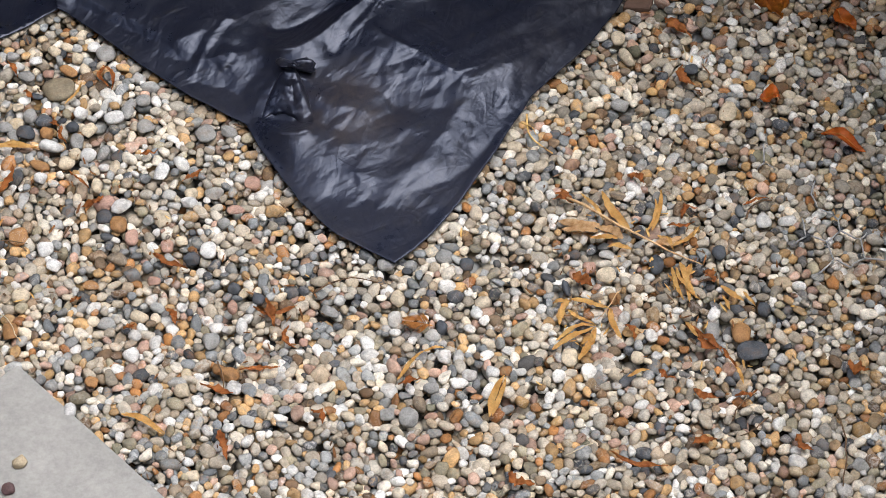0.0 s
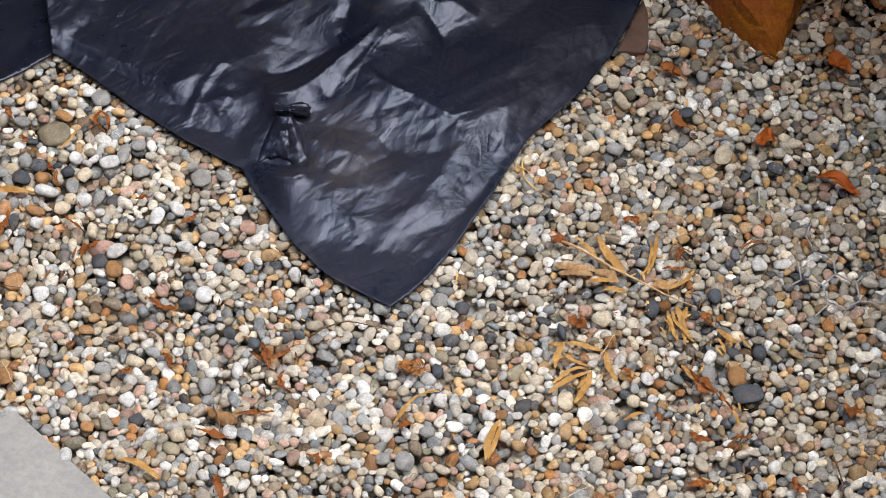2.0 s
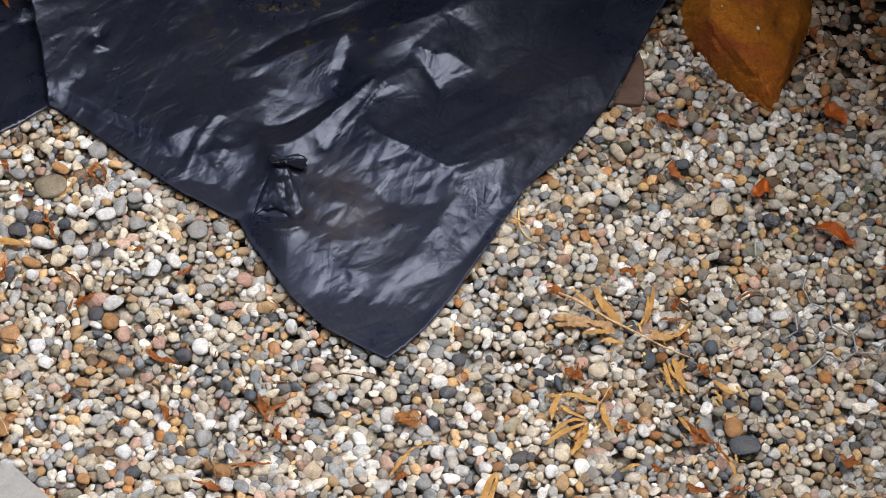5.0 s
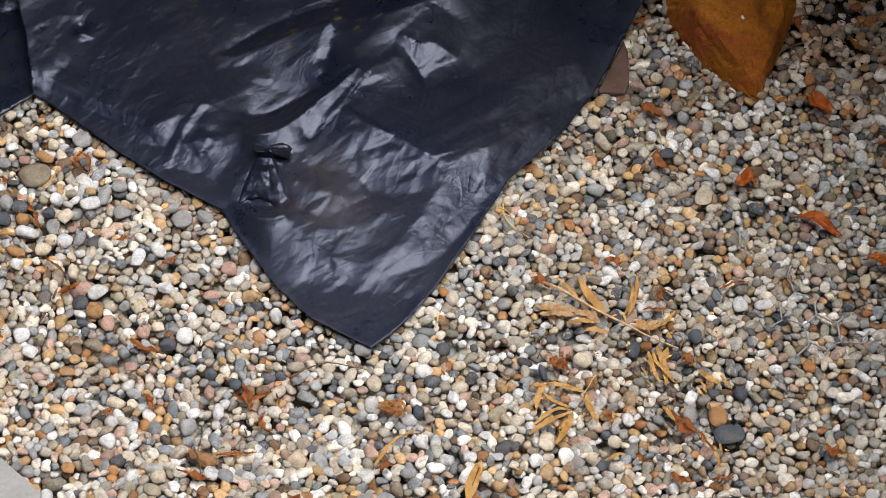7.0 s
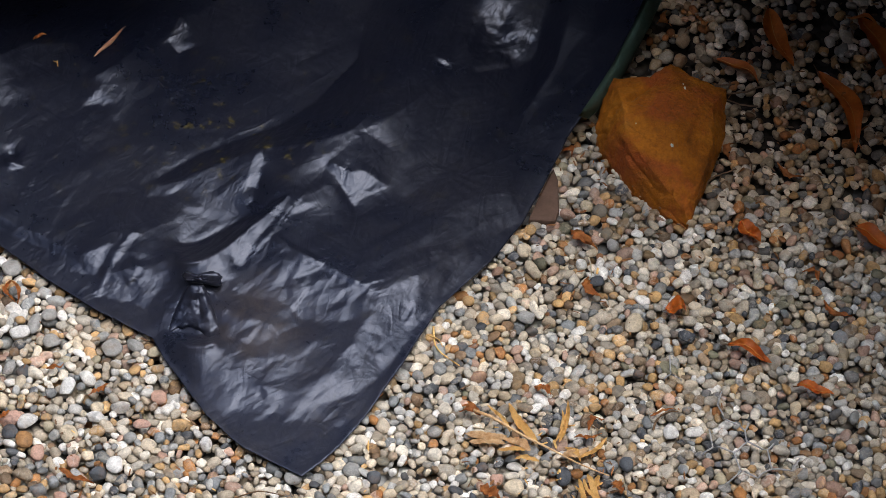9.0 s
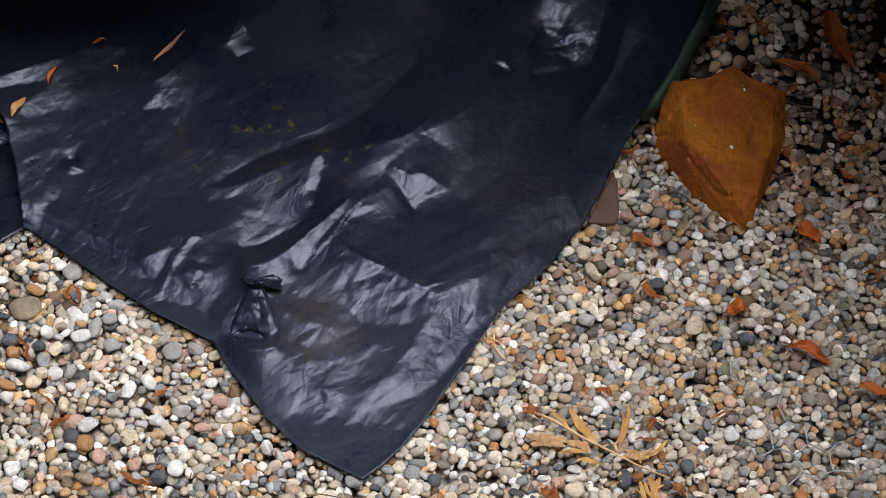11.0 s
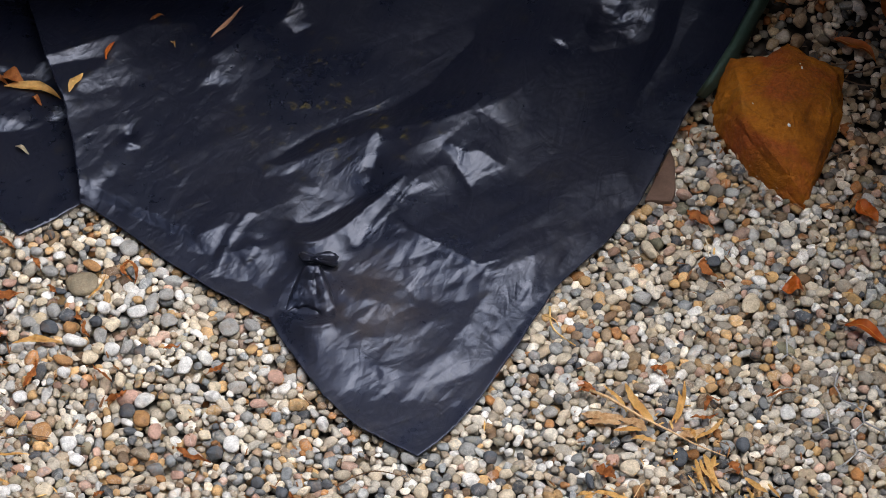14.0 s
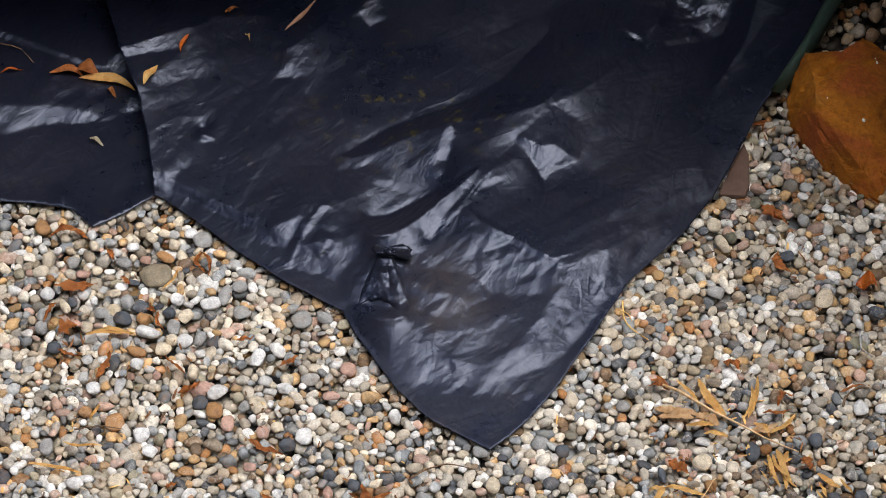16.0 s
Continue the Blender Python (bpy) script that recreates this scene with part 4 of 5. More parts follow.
def single_pebble(x, y, z, sx, sy, sz, turn, mat, n, tilt=(0.0, 0.0)):
    """One stone of the bed, a part of the ground."""
    key = (n % len(BLANKS), mat.name)
    if key not in shaped:
        me = BLANKS[key[0]].copy()
        me.materials.append(mat)
        shaped[key] = me
    ob = new("pebble", shaped[key])
    ob.matrix_world = Matrix.LocRotScale((x, y, z), Euler((tilt[0], tilt[1], turn)), (sx, sy, sz))
    ob.parent = ground
    return ob


shaped = {}
fixed = []
tone_mats = {tone: pebble_material(tone.lower() + "_stone", colour) for tone, colour in TONES.items()}


def notable(tone, stones):
    """Stones that stand out by colour or size: place, half length, half width, turn."""
    for n, (x, y, sx, sy, turn) in enumerate(stones):
        single_pebble(x, y, 0.0, sx * 0.93, sy * 0.93, min(0.010, 0.62 * sy), radians(turn), tone_mats[tone], n * 5 + len(tone))
        fixed.append((x, y, max(sx, sy)))


notable("WHITE", [(-0.490, 0.142, 0.021, 0.016, 35), (-0.371, 0.149, 0.019, 0.013, -10), (-0.509, 0.349, 0.022, 0.014, 15), (-0.421, 0.218, 0.014, 0.024, -20), (-0.622, 0.052, 0.018, 0.018, 0), (-0.606, 0.012, 0.018, 0.016, -20), (-0.273, -0.128, 0.011, 0.019, 0), (0.161, -0.236, 0.013, 0.016, 0), (0.079, -0.204, 0.015, 0.017, 0), (0.122, -0.241, 0.018, 0.014, 10), (-0.734, -0.054, 0.017, 0.016, 10), (-0.714, 0.159, 0.016, 0.014, 30), (-0.334, 0.040, 0.017, 0.019, 0), (0.136, -0.109, 0.012, 0.014, 0)])
notable("WHITE", [(0.653, 0.076, 0.015, 0.018, 0), (-0.174, 0.080, 0.013, 0.018, 0), (-0.566, -0.299, 0.012, 0.017, 0), (-0.286, -0.260, 0.016, 0.016, -30), (-0.463, -0.183, 0.017, 0.017, 30), (-0.656, 0.486, 0.016, 0.012, 25), (-0.553, 0.263, 0.016, 0.016, 10), (-0.620, 0.286, 0.025, 0.016, -15), (-0.637, 0.210, 0.015, 0.014, -20), (-0.569, 0.362, 0.017, 0.016, 0), (-0.736, 0.518, 0.009, 0.014, 0), (-0.723, 0.362, 0.008, 0.010, 0), (-0.742, 0.379, 0.013, 0.016, -20), (-0.810, 0.381, 0.015, 0.016, 0)])
notable("WHITE", [(-0.551, 0.516, 0.014, 0.013, -10)])
notable("CREAM", [(0.607, 0.328, 0.017, 0.026, -20), (0.430, 0.465, 0.013, 0.026, 25), (0.417, 0.512, 0.015, 0.016, 0), (-0.416, 0.112, 0.017, 0.022, 20), (-0.366, 0.169, 0.014, 0.014, 0), (-0.380, 0.060, 0.015, 0.014, 20), (-0.660, -0.050, 0.018, 0.017, 0), (-0.451, -0.101, 0.018, 0.016, -15), (-0.373, -0.263, 0.017, 0.017, 20), (-0.252, -0.225, 0.014, 0.017, 0), (0.366, -0.035, 0.020, 0.020, 10), (0.411, -0.213, 0.014, 0.014, 0), (0.294, -0.210, 0.017, 0.020, 0), (-0.001, -0.074, 0.014, 0.019, 0)])
notable("CREAM", [(-0.775, 0.346, 0.009, 0.019, 25), (-0.578, 0.265, 0.015, 0.014, 0), (-0.733, 0.299, 0.012, 0.013, 0), (-0.685, 0.377, 0.012, 0.010, 10), (-0.592, 0.246, 0.017, 0.016, -30), (-0.554, 0.318, 0.015, 0.020, -35), (-0.721, 0.433, 0.011, 0.011, 0), (-0.581, 0.493, 0.011, 0.017, 0), (-0.624, 0.508, 0.016, 0.012, -35), (-0.534, 0.193, 0.013, 0.020, 0)])
notable("GREY", [(-0.458, 0.388, 0.017, 0.014, 20), (-0.343, 0.305, 0.022, 0.020, 35), (-0.484, 0.369, 0.013, 0.026, -15), (-0.452, 0.324, 0.017, 0.017, 10), (-0.302, 0.310, 0.020, 0.014, -30), (-0.020, 0.000, 0.018, 0.014, 0), (-0.120, -0.102, 0.020, 0.012, -30), (-0.326, -0.157, 0.018, 0.020, 0), (0.546, -0.163, 0.017, 0.024, 0), (0.233, 0.094, 0.014, 0.013, 0), (0.448, 0.088, 0.013, 0.013, 0), (0.413, 0.349, 0.020, 0.016, -15), (0.585, 0.521, 0.015, 0.016, 0), (0.053, -0.269, 0.016, 0.014, 0)])
notable("GREY", [(0.013, -0.327, 0.020, 0.022, 0), (-0.789, 0.028, 0.014, 0.019, 0), (-0.673, 0.452, 0.018, 0.013, -20), (-0.707, 0.329, 0.015, 0.013, 0), (-0.664, 0.356, 0.015, 0.018, 0), (-0.529, 0.501, 0.020, 0.019, 20), (-0.527, 0.264, 0.011, 0.020, -25), (-0.767, 0.454, 0.014, 0.014, 0), (-0.574, 0.292, 0.016, 0.022, 0), (-0.812, 0.329, 0.014, 0.017, 0), (-0.700, 0.501, 0.013, 0.012, 0), (-0.815, 0.298, 0.014, 0.017, 0), (-0.752, 0.270, 0.014, 0.012, -15)])
notable("SLATE", [(-0.520, 0.118, 0.016, 0.017, -10), (-0.364, 0.021, 0.018, 0.016, 15), (0.122, -0.004, 0.014, 0.014, 0), (0.611, -0.206, 0.030, 0.024, 5), (0.321, -0.144, 0.015, 0.016, 20), (0.296, -0.064, 0.009, 0.022, 10), (0.457, -0.013, 0.014, 0.022, 0), (-0.244, -0.068, 0.012, 0.017, 0), (0.702, 0.295, 0.020, 0.014, -25), (0.076, -0.138, 0.013, 0.017, 0), (0.568, 0.009, 0.014, 0.019, 0), (0.638, -0.116, 0.014, 0.016, 0), (0.547, 0.433, 0.016, 0.012, 10), (-0.637, 0.345, 0.017, 0.016, 10)])
notable("SLATE", [(-0.669, 0.316, 0.019, 0.016, -25), (-0.585, 0.328, 0.014, 0.013, 10), (-0.790, 0.252, 0.014, 0.013, 0), (-0.762, 0.357, 0.010, 0.014, 0), (-0.653, 0.403, 0.015, 0.007, -20)])
notable("RUST", [(-0.495, 0.103, 0.018, 0.020, 10), (-0.671, 0.079, 0.021, 0.020, 15), (-0.725, 0.106, 0.014, 0.013, 0), (-0.539, -0.033, 0.016, 0.011, -10), (-0.296, -0.230, 0.022, 0.017, -15), (0.594, -0.166, 0.019, 0.022, 0), (-0.676, -0.129, 0.015, 0.022, 0), (0.379, -0.085, 0.013, 0.014, 0), (-0.530, -0.241, 0.016, 0.014, 0), (-0.747, -0.182, 0.017, 0.017, 0), (-0.311, -0.217, 0.013, 0.014, 0), (-0.219, -0.087, 0.013, 0.012, 0), (-0.629, 0.317, 0.017, 0.016, 10), (-0.641, 0.240, 0.022, 0.012, -20)])
notable("RUST", [(-0.596, 0.462, 0.022, 0.011, -35), (-0.829, 0.538, 0.016, 0.019, 30), (-0.795, 0.219, 0.014, 0.012, 0)])
notable("PINK", [(-0.257, 0.190, 0.017, 0.016, 0), (-0.470, 0.072, 0.014, 0.018, 0), (-0.290, -0.085, 0.010, 0.016, 0), (-0.287, 0.128, 0.017, 0.011, 0), (-0.526, 0.147, 0.020, 0.017, 10), (-0.407, 0.051, 0.013, 0.014, 0), (-0.428, -0.026, 0.013, 0.011, 0), (0.338, -0.016, 0.014, 0.014, 0), (-0.165, -0.167, 0.011, 0.011, 0), (-0.600, 0.184, 0.008, 0.010, 0), (-0.752, 0.310, 0.013, 0.010, -20), (-0.632, 0.454, 0.013, 0.011, 0), (-0.745, 0.426, 0.018, 0.010, 10), (-0.515, 0.153, 0.015, 0.016, 0)])
taken = np.array(fixed)


def clear_of(P, R):
    d = np.hypot(P[:, 0][:, None] - taken[:, 0], P[:, 1][:, None] - taken[:, 1])
    return (d > (taken[:, 2] * 0.72 + R[:, None] * 0.72)).all(1)


def bare(P, share, seed):
    """Where the bed thins out and dark earth shows between the stones, in the corner behind the rock."""
    pick = np.random.default_rng(seed).uniform(0, 1, len(P))
    near = smooth_step((0.62 - np.hypot((P[:, 0] - EARTH[0]) / 1.0, (P[:, 1] - EARTH[1]) / 0.9)) / 0.30)
    patch = np.array([0.5 + 0.9 * noise.noise((x * 16, y * 16, 3.3)) for x, y in P.tolist()])
    return pick < share * near * np.clip(patch * 1.6, 0.25, 1.2)


rng = np.random.default_rng(11)
P, R = scatter(16800, -1.25, 1.25, -0.7, 1.25, 0.0090, rng, 18)
keep = open_ground(P) & clear_of(P, R) & ~bare(P, 0.36, 31)
apart = keep & (P[:, 0] > -0.30) & (P[:, 0] < 0.36) & (P[:, 1] > -0.34) & (P[:, 1] < -0.20)
for n, ((x, y), r) in enumerate(zip(P[apart].tolist(), R[apart].tolist())):
    long = rng.uniform(1.0, 1.38)
    single_pebble(x, y, -0.004 + rng.normal(0, 0.002), r * long * 1.06, r / long ** 0.6 * 1.08, r * rng.uniform(0.45, 0.8), rng.uniform(0, 6.28), M_PEBBLE, n, (rng.normal(0, 0.3), rng.normal(0, 0.3)))
keep &= ~apart
tagged(gravel("gravel", P[keep], R[keep], -0.006, 4, 1), "loose rounded river pebbles in white, grey, tan and rust", "gravel", kind="stuff")
P, R = scatter(8800, -1.25, 1.25, -0.7, 1.25, 0.0104, rng, 4)
keep = open_ground(P) & ~bare(P, 0.85, 32)
tagged(gravel("gravel", P[keep], R[keep], -0.017, 2, 2), "lower layer of loose river pebbles", "gravel", kind="stuff")


# ---- paving slab ----
def slab_bm(poly, z0, z1):
    bm = bmesh.new()
    low = [bm.verts.new((x, y, z0)) for x, y in poly]
    face = bm.faces.new(low)
    up = bmesh.ops.extrude_face_region(bm, geom=[face])
    for v in up["geom"]:
        if isinstance(v, bmesh.types.BMVert):
            v.co.z = z1
    bmesh.ops.recalc_face_normals(bm, faces=bm.faces)
    bmesh.ops.bevel(bm, geom=list(bm.edges), offset=0.004, segments=2, affect="EDGES", profile=0.6)
    return bm


slab = tagged(link_mesh("paving_slab", slab_bm(SLAB, -0.034, 0.006), M_CONCRETE, smooth=False), "smooth pale grey concrete paving slab set in gravel", "paving slab", kind="structure")

# ---- rock ----
def rock_bm():
    """Broken sandstone: a base outline, a raised shoulder and a faceted top."""
    bm = bmesh.new()
    outer = [(0.608, 0.882, 0.07), (0.676, 0.866, 0.085), (0.720, 0.909, 0.08), (0.774, 0.866, 0.075), (0.824, 0.854, 0.06),
             (0.814, 0.761, 0.03), (0.785, 0.685, 0.02), (0.728, 0.561, 0.0), (0.690, 0.585, 0.0), (0.626, 0.658, 0.0),
             (0.575, 0.761, 0.004), (0.571, 0.806, 0.014), (0.586, 0.844, 0.044)]
    inner = [(0.616, 0.791, 0.10), (0.666, 0.765, 0.11), (0.726, 0.826, 0.105), (0.787, 0.780, 0.09), (0.788, 0.726, 0.07),
             (0.761, 0.645, 0.05), (0.721, 0.576, 0.026), (0.686, 0.614, 0.052), (0.617, 0.716, 0.086)]
    o = [bm.verts.new(p) for p in outer]
    i = [bm.verts.new(p) for p in inner]
    top = bm.verts.new((0.709, 0.696, 0.112))
    foot = [bm.verts.new((p[0] * 0.98 + 0.012, p[1] * 0.97 + 0.02 + p[2] * 0.5, -0.03)) for p in outer]
    join = [0, 0, 1, 2, 3, 4, 5, 6, 7, 7, 8, 8, 0]
    n = len(o)
    for k in range(n):
        j = (k + 1) % n
        bm.faces.new((foot[k], foot[j], o[j], o[k]))
        if k == 0:
            bm.faces.new((o[0], o[1], i[0]))
            continue
        a, b = join[k], join[j]
        bm.faces.new((o[k], o[j], i[b], i[a]) if a != b else (o[k], o[j], i[a]))
    for k in range(len(i)):
        bm.faces.new((i[k], i[(k + 1) % len(i)], top))
    bm.faces.new(foot[::-1])
    return bm


JOINTS = [((0.683, 0.856), (0.636, 0.802), 0.012, 0.005), ((0.636, 0.802), (0.600, 0.792), 0.007, 0.004), ((0.612, 0.729), (0.659, 0.649), 0.003, 0.003)]
bm = rock_bm()
bmesh.ops.recalc_face_normals(bm, faces=bm.faces)
bmesh.ops.triangulate(bm, faces=bm.faces)
bmesh.ops.subdivide_edges(bm, edges=bm.edges, cuts=11, use_grid_fill=True)
bm.normal_update()
for v in bm.verts:
    p = v.co * 1.0
    rough = noise.fractal(p * 30, 0.8, 2.1, 5) * 0.0022 - 0.0035 * max(0.0, 1 - abs(noise.noise(p * 9 + Vector((3, 1, 7)))) * 14) - 0.002 * max(0.0, 1 - abs(noise.noise(p * 21 + Vector((9, 4, 2)))) * 9)
    # an open joint splits off one shoulder, a shallower one runs down the front
    for a, b, deep, wide in JOINTS:
        d, _ = seg_dist(np.array([p.x]), np.array([p.y]), a, b)
        rough -= deep * math.exp(-(float(d[0]) / wide) ** 2)
    v.co += v.normal * rough
rock = link_mesh("rock", bm, M_ROCK)
rock.data.set_sharp_from_angle(angle=radians(32))
tagged(rock, "angular ochre sandstone rock lying on the gravel", "rock")
bm = slab_bm([(0.429, 0.581), (0.479, 0.575), (0.489, 0.602), (0.492, 0.678), (0.485, 0.710), (0.454, 0.641)], -0.03, 0.009)
flat_stone = tagged(link_mesh("flat_stone", bm, M_BROWNSTONE, smooth=False), "dull brown flat stone half under the plastic sheet", "stone")

for x, y, r in ((0.738, 0.819, 0.0035), (0.702, 0.679, 0.0045), (0.639, 0.737, 0.002), (0.736, 0.832, 0.002)):
    hit = rock.ray_cast((x, y, 0.4), (0, 0, -1))
    bm = bmesh.new()
    for v in bmesh.ops.create_icosphere(bm, subdivisions=2, radius=r)["verts"]:
        v.co = Vector((x, y, hit[1].z)) + Vector((v.co.x * 0.7, v.co.y * 1.2, v.co.z * 0.3)) * (1 + 0.3 * noise.noise(v.co * 400))
    part("white_speck", bm, M_SPECK, rock, "tiny white dropping")

# green reverse of the cloth showing along the raised edge
rim = [(0.553, 0.849), (0.578, 0.892), (0.625, 0.977), (0.675, 1.085), (0.719, 1.200)]
rim_out = [(0.561, 0.840), (0.589, 0.871), (0.646, 0.968), (0.700, 1.085), (0.748, 1.199)]
bm = bmesh.new()
rows = []
for (a, b), (c, d) in zip(rim, rim_out):
    row = []
    for k in range(5):
        u = k / 4
        h = 0.062 + 0.055 * smooth_step(np.array((b - 0.8) / 0.4)) - 0.04 * u * u
        x, y = a + (c - a) * u - 0.01 * (1 - u), b + (d - b) * u
        row.append(bm.verts.new((x * (1 - 0.197 * h), y - (0.754 + 0.197 * y) * h, h)))
    rows.append(row)
for r, q in zip(rows, rows[1:]):
    for k in range(4):
        bm.faces.new((r[k], r[k + 1], q[k + 1], q[k]))
bmesh.ops.solidify(bm, geom=bm.faces[:], thickness=0.002)
part("green_hem", bm, M_GREEN, main_sheet, "dull green edge of the cloth")


# ---- leaves, stems and twigs ----
def leaf_bm(x0, y0, x1, y1, width, z=0.014, arch=0.006, curl=0.35, seed=0, blunt=0.8, seg=9, bend=0.12, ragged=0.0):
    """A dry leaf from stalk to tip: tapered, folded along the midrib, arched, curled at the sides."""
    rng = random.Random(seed * 7 + 1)
    bm = bmesh.new()
    d = Vector((x1 - x0, y1 - y0, 0))
    n = Vector((-d.y, d.x, 0)).normalized()
    sway, twist = rng.uniform(-bend, bend) * d.length, rng.uniform(-0.4, 0.4)
    rows = []
    for k in range(seg + 1):
        t = k / seg
        w = width / 2 * max(0.05, math.sin(math.pi * min(1, t * 0.97 + 0.02)) ** blunt) * (1.12 - 0.3 * t) * (1 + ragged * noise.noise((t * 5.0, seed * 1.7, 0.3)))
        c = Vector((x0, y0, 0)) + d * t + n * sway * math.sin(math.pi * t)
        lift = z + 0.004 * ragged * noise.noise((t * 4, seed * 2.3, 5.0)) + arch * math.sin(math.pi * t) + arch * 0.6 * math.sin(7 * t + seed)
        tilt = twist * (t - 0.4)
        row = []
        for q in range(-2, 3):
            side = q / 2
            off = side * w * (1 + (0.1 + 0.3 * ragged) * rng.uniform(-1, 1))
            up = curl * w * (abs(side) ** 1.6) + off * math.sin(tilt) + rng.uniform(-0.0006, 0.0006) * (1 + 2.5 * ragged)
            p = c + n * off * math.cos(tilt)
            row.append(bm.verts.new((p.x, p.y, lift + up)))
        rows.append(row)
    for r, q in zip(rows, rows[1:]):
        for k in range(4):
            bm.faces.new((r[k], q[k], q[k + 1], r[k + 1]))
    bmesh.ops.solidify(bm, geom=bm.faces[:], thickness=0.0007)
    return bm


count = [0]


def crisp(ob):
    """Keeps the thin rims of a leaf sharp."""
    ob.data.set_sharp_from_angle(angle=radians(55))
    return ob


def leaf(x0, y0, x1, y1, width, mat, name, label, category="leaf", group="", **shape):
    count[0] += 1
    ob = crisp(link_mesh(name, leaf_bm(x0, y0, x1, y1, width, seed=count[0], **shape), mat))
    return tagged(ob, label, category, group)


def laurel(x0, y0, x1, y1, width, curl=0.5):
    ob = leaf(x0, y0, x1, y1, width, M_LAUREL, "laurel_leaf", "glossy rust-brown fallen laurel leaf on the gravel", group="fallen laurel leaves", curl=curl, arch=0.012, blunt=0.75, z=0.013, seg=12)
    d = Vector((x1 - x0, y1 - y0, 0))
    pts = [(x0 - d.x * 0.1, y0 - d.y * 0.1, 0.012), (x0, y0, 0.0145), (x0 + d.x * 0.05, y0 + d.y * 0.05, 0.0165)]
    part("stalk", tube_bm(pts, 0.0013, 0.001), M_BARK, ob, "thin brown stalk")
    rib = [Vector(ob.data.vertices[k * 5 + 2].co) + Vector((0, 0, 0.0007)) for k in range(1, 12)]
    part("midrib", tube_bm(rib, 0.0007, 0.0003), M_ORANGE, ob, "lighter orange midrib")
    return ob


def rust(x0, y0, x1, y1, width):
    leaf(x0, y0, x1, y1, width * 1.05, M_RUST, "leaf_scrap", "small crumpled rust-brown leaf scrap among pebbles", group="leaf scraps", curl=0.2, arch=0.005, bend=0.3, z=0.013, blunt=0.9, ragged=1.0, seg=12)


def straw(x0, y0, x1, y1, width):
    leaf(x0, y0, x1, y1, width * 0.85, M_STRAW, "straw_leaf", "dry straw-coloured bamboo leaf on the pebbles", group="dry straw leaves", curl=0.04, arch=0.004, blunt=0.6, z=0.016, ragged=0.2, seg=12)


def twig(x0, y0, x1, y1, radius, mat=None, bow=0.1, label="thin brown twig lying on the pebbles", name="twig", z=0.012):
    count[0] += 1
    rng = random.Random(count[0])
    d = Vector((x1 - x0, y1 - y0, 0))
    n = Vector((-d.y, d.x, 0))
    pts = []
    for k in range(9):
        t = k / 8
        p = Vector((x0, y0, z + 0.003 * math.sin(5 * t + count[0]))) + d * t + n * (bow * math.sin(math.pi * t) + rng.uniform(-0.015, 0.015))
        pts.append(p)
    return tagged(link_mesh(name, tube_bm(pts, radius, radius * 0.6), mat or M_BARK), label, "twig", "twigs")


laurel(0.934, 1.105, 0.966, 0.948, 0.04)
laurel(0.819, 0.971, 0.894, 0.908, 0.026)
laurel(1.012, 0.937, 1.061, 0.729, 0.044)
laurel(1.113, 1.087, 1.164, 0.892, 0.046)
laurel(0.772, 0.270, 0.848, 0.223, 0.026)
laurel(1.037, 0.539, 1.111, 0.477, 0.036)
laurel(0.887, 0.163, 0.950, 0.139, 0.022)
laurel(0.826, 0.556, 0.856, 0.504, 0.036)
laurel(0.666, 0.349, 0.705, 0.348, 0.036)
laurel(1.088, 1.085, 1.151, 1.055, 0.012)
rust(-0.533, 0.465, -0.516, 0.402, 0.009)
rust(-0.459, 0.252, -0.427, 0.261, 0.009)
rust(-0.382, 0.186, -0.345, 0.213, 0.009)
rust(-0.430, 0.024, -0.368, -0.011, 0.013)
rust(-0.403, -0.094, -0.388, -0.133, 0.012)
rust(-0.253, -0.094, -0.177, -0.093, 0.009)
rust(-0.230, -0.074, -0.216, -0.138, 0.013)
rust(-0.191, -0.136, -0.177, -0.187, 0.01)
rust(-0.478, -0.141, -0.457, -0.127, 0.008)
rust(-0.276, -0.231, -0.206, -0.227, 0.009)
rust(0.307, -0.040, 0.342, -0.068, 0.018)
rust(0.497, -0.155, 0.559, -0.219, 0.014)
rust(0.502, -0.288, 0.551, -0.307, 0.011)
rust(0.506, 0.553, 0.547, 0.512, 0.016)
rust(0.531, 0.436, 0.551, 0.384, 0.018)
rust(0.908, 0.702, 0.955, 0.664, 0.013)
rust(0.958, 0.360, 1.005, 0.322, 0.014)
rust(0.618, 0.106, 0.665, 0.120, 0.006)
rust(0.519, 0.552, 0.553, 0.501, 0.013)
rust(1.052, 0.891, 1.062, 0.843, 0.015)
rust(1.078, 0.890, 1.082, 0.828, 0.012)
rust(0.493, -0.405, 0.536, -0.398, 0.012)
rust(0.353, -0.416, 0.449, -0.449, 0.012)
rust(0.179, -0.457, 0.223, -0.477, 0.026)
rust(-0.153, -0.315, -0.134, -0.345, 0.012)
rust(-0.312, -0.351, -0.295, -0.416, 0.014)
rust(0.572, -0.306, 0.612, -0.295, 0.01)
rust(0.445, -0.249, 0.473, -0.267, 0.012)
rust(0.671, -0.390, 0.697, -0.425, 0.014)
rust(0.772, -0.240, 0.809, -0.259, 0.022)
rust(0.505, 0.756, 0.521, 0.730, 0.016)
rust(0.505, 0.081, 0.536, 0.103, 0.01)
rust(0.927, 0.435, 0.955, 0.407, 0.012)
rust(0.833, 0.755, 0.818, 0.713, 0.012)
rust(0.734, 1.111, 0.739, 1.065, 0.012)
rust(0.788, 1.094, 0.806, 1.047, 0.012)
rust(1.038, 0.749, 1.074, 0.737, 0.012)
rust(-0.344, -0.252, -0.286, -0.273, 0.01)
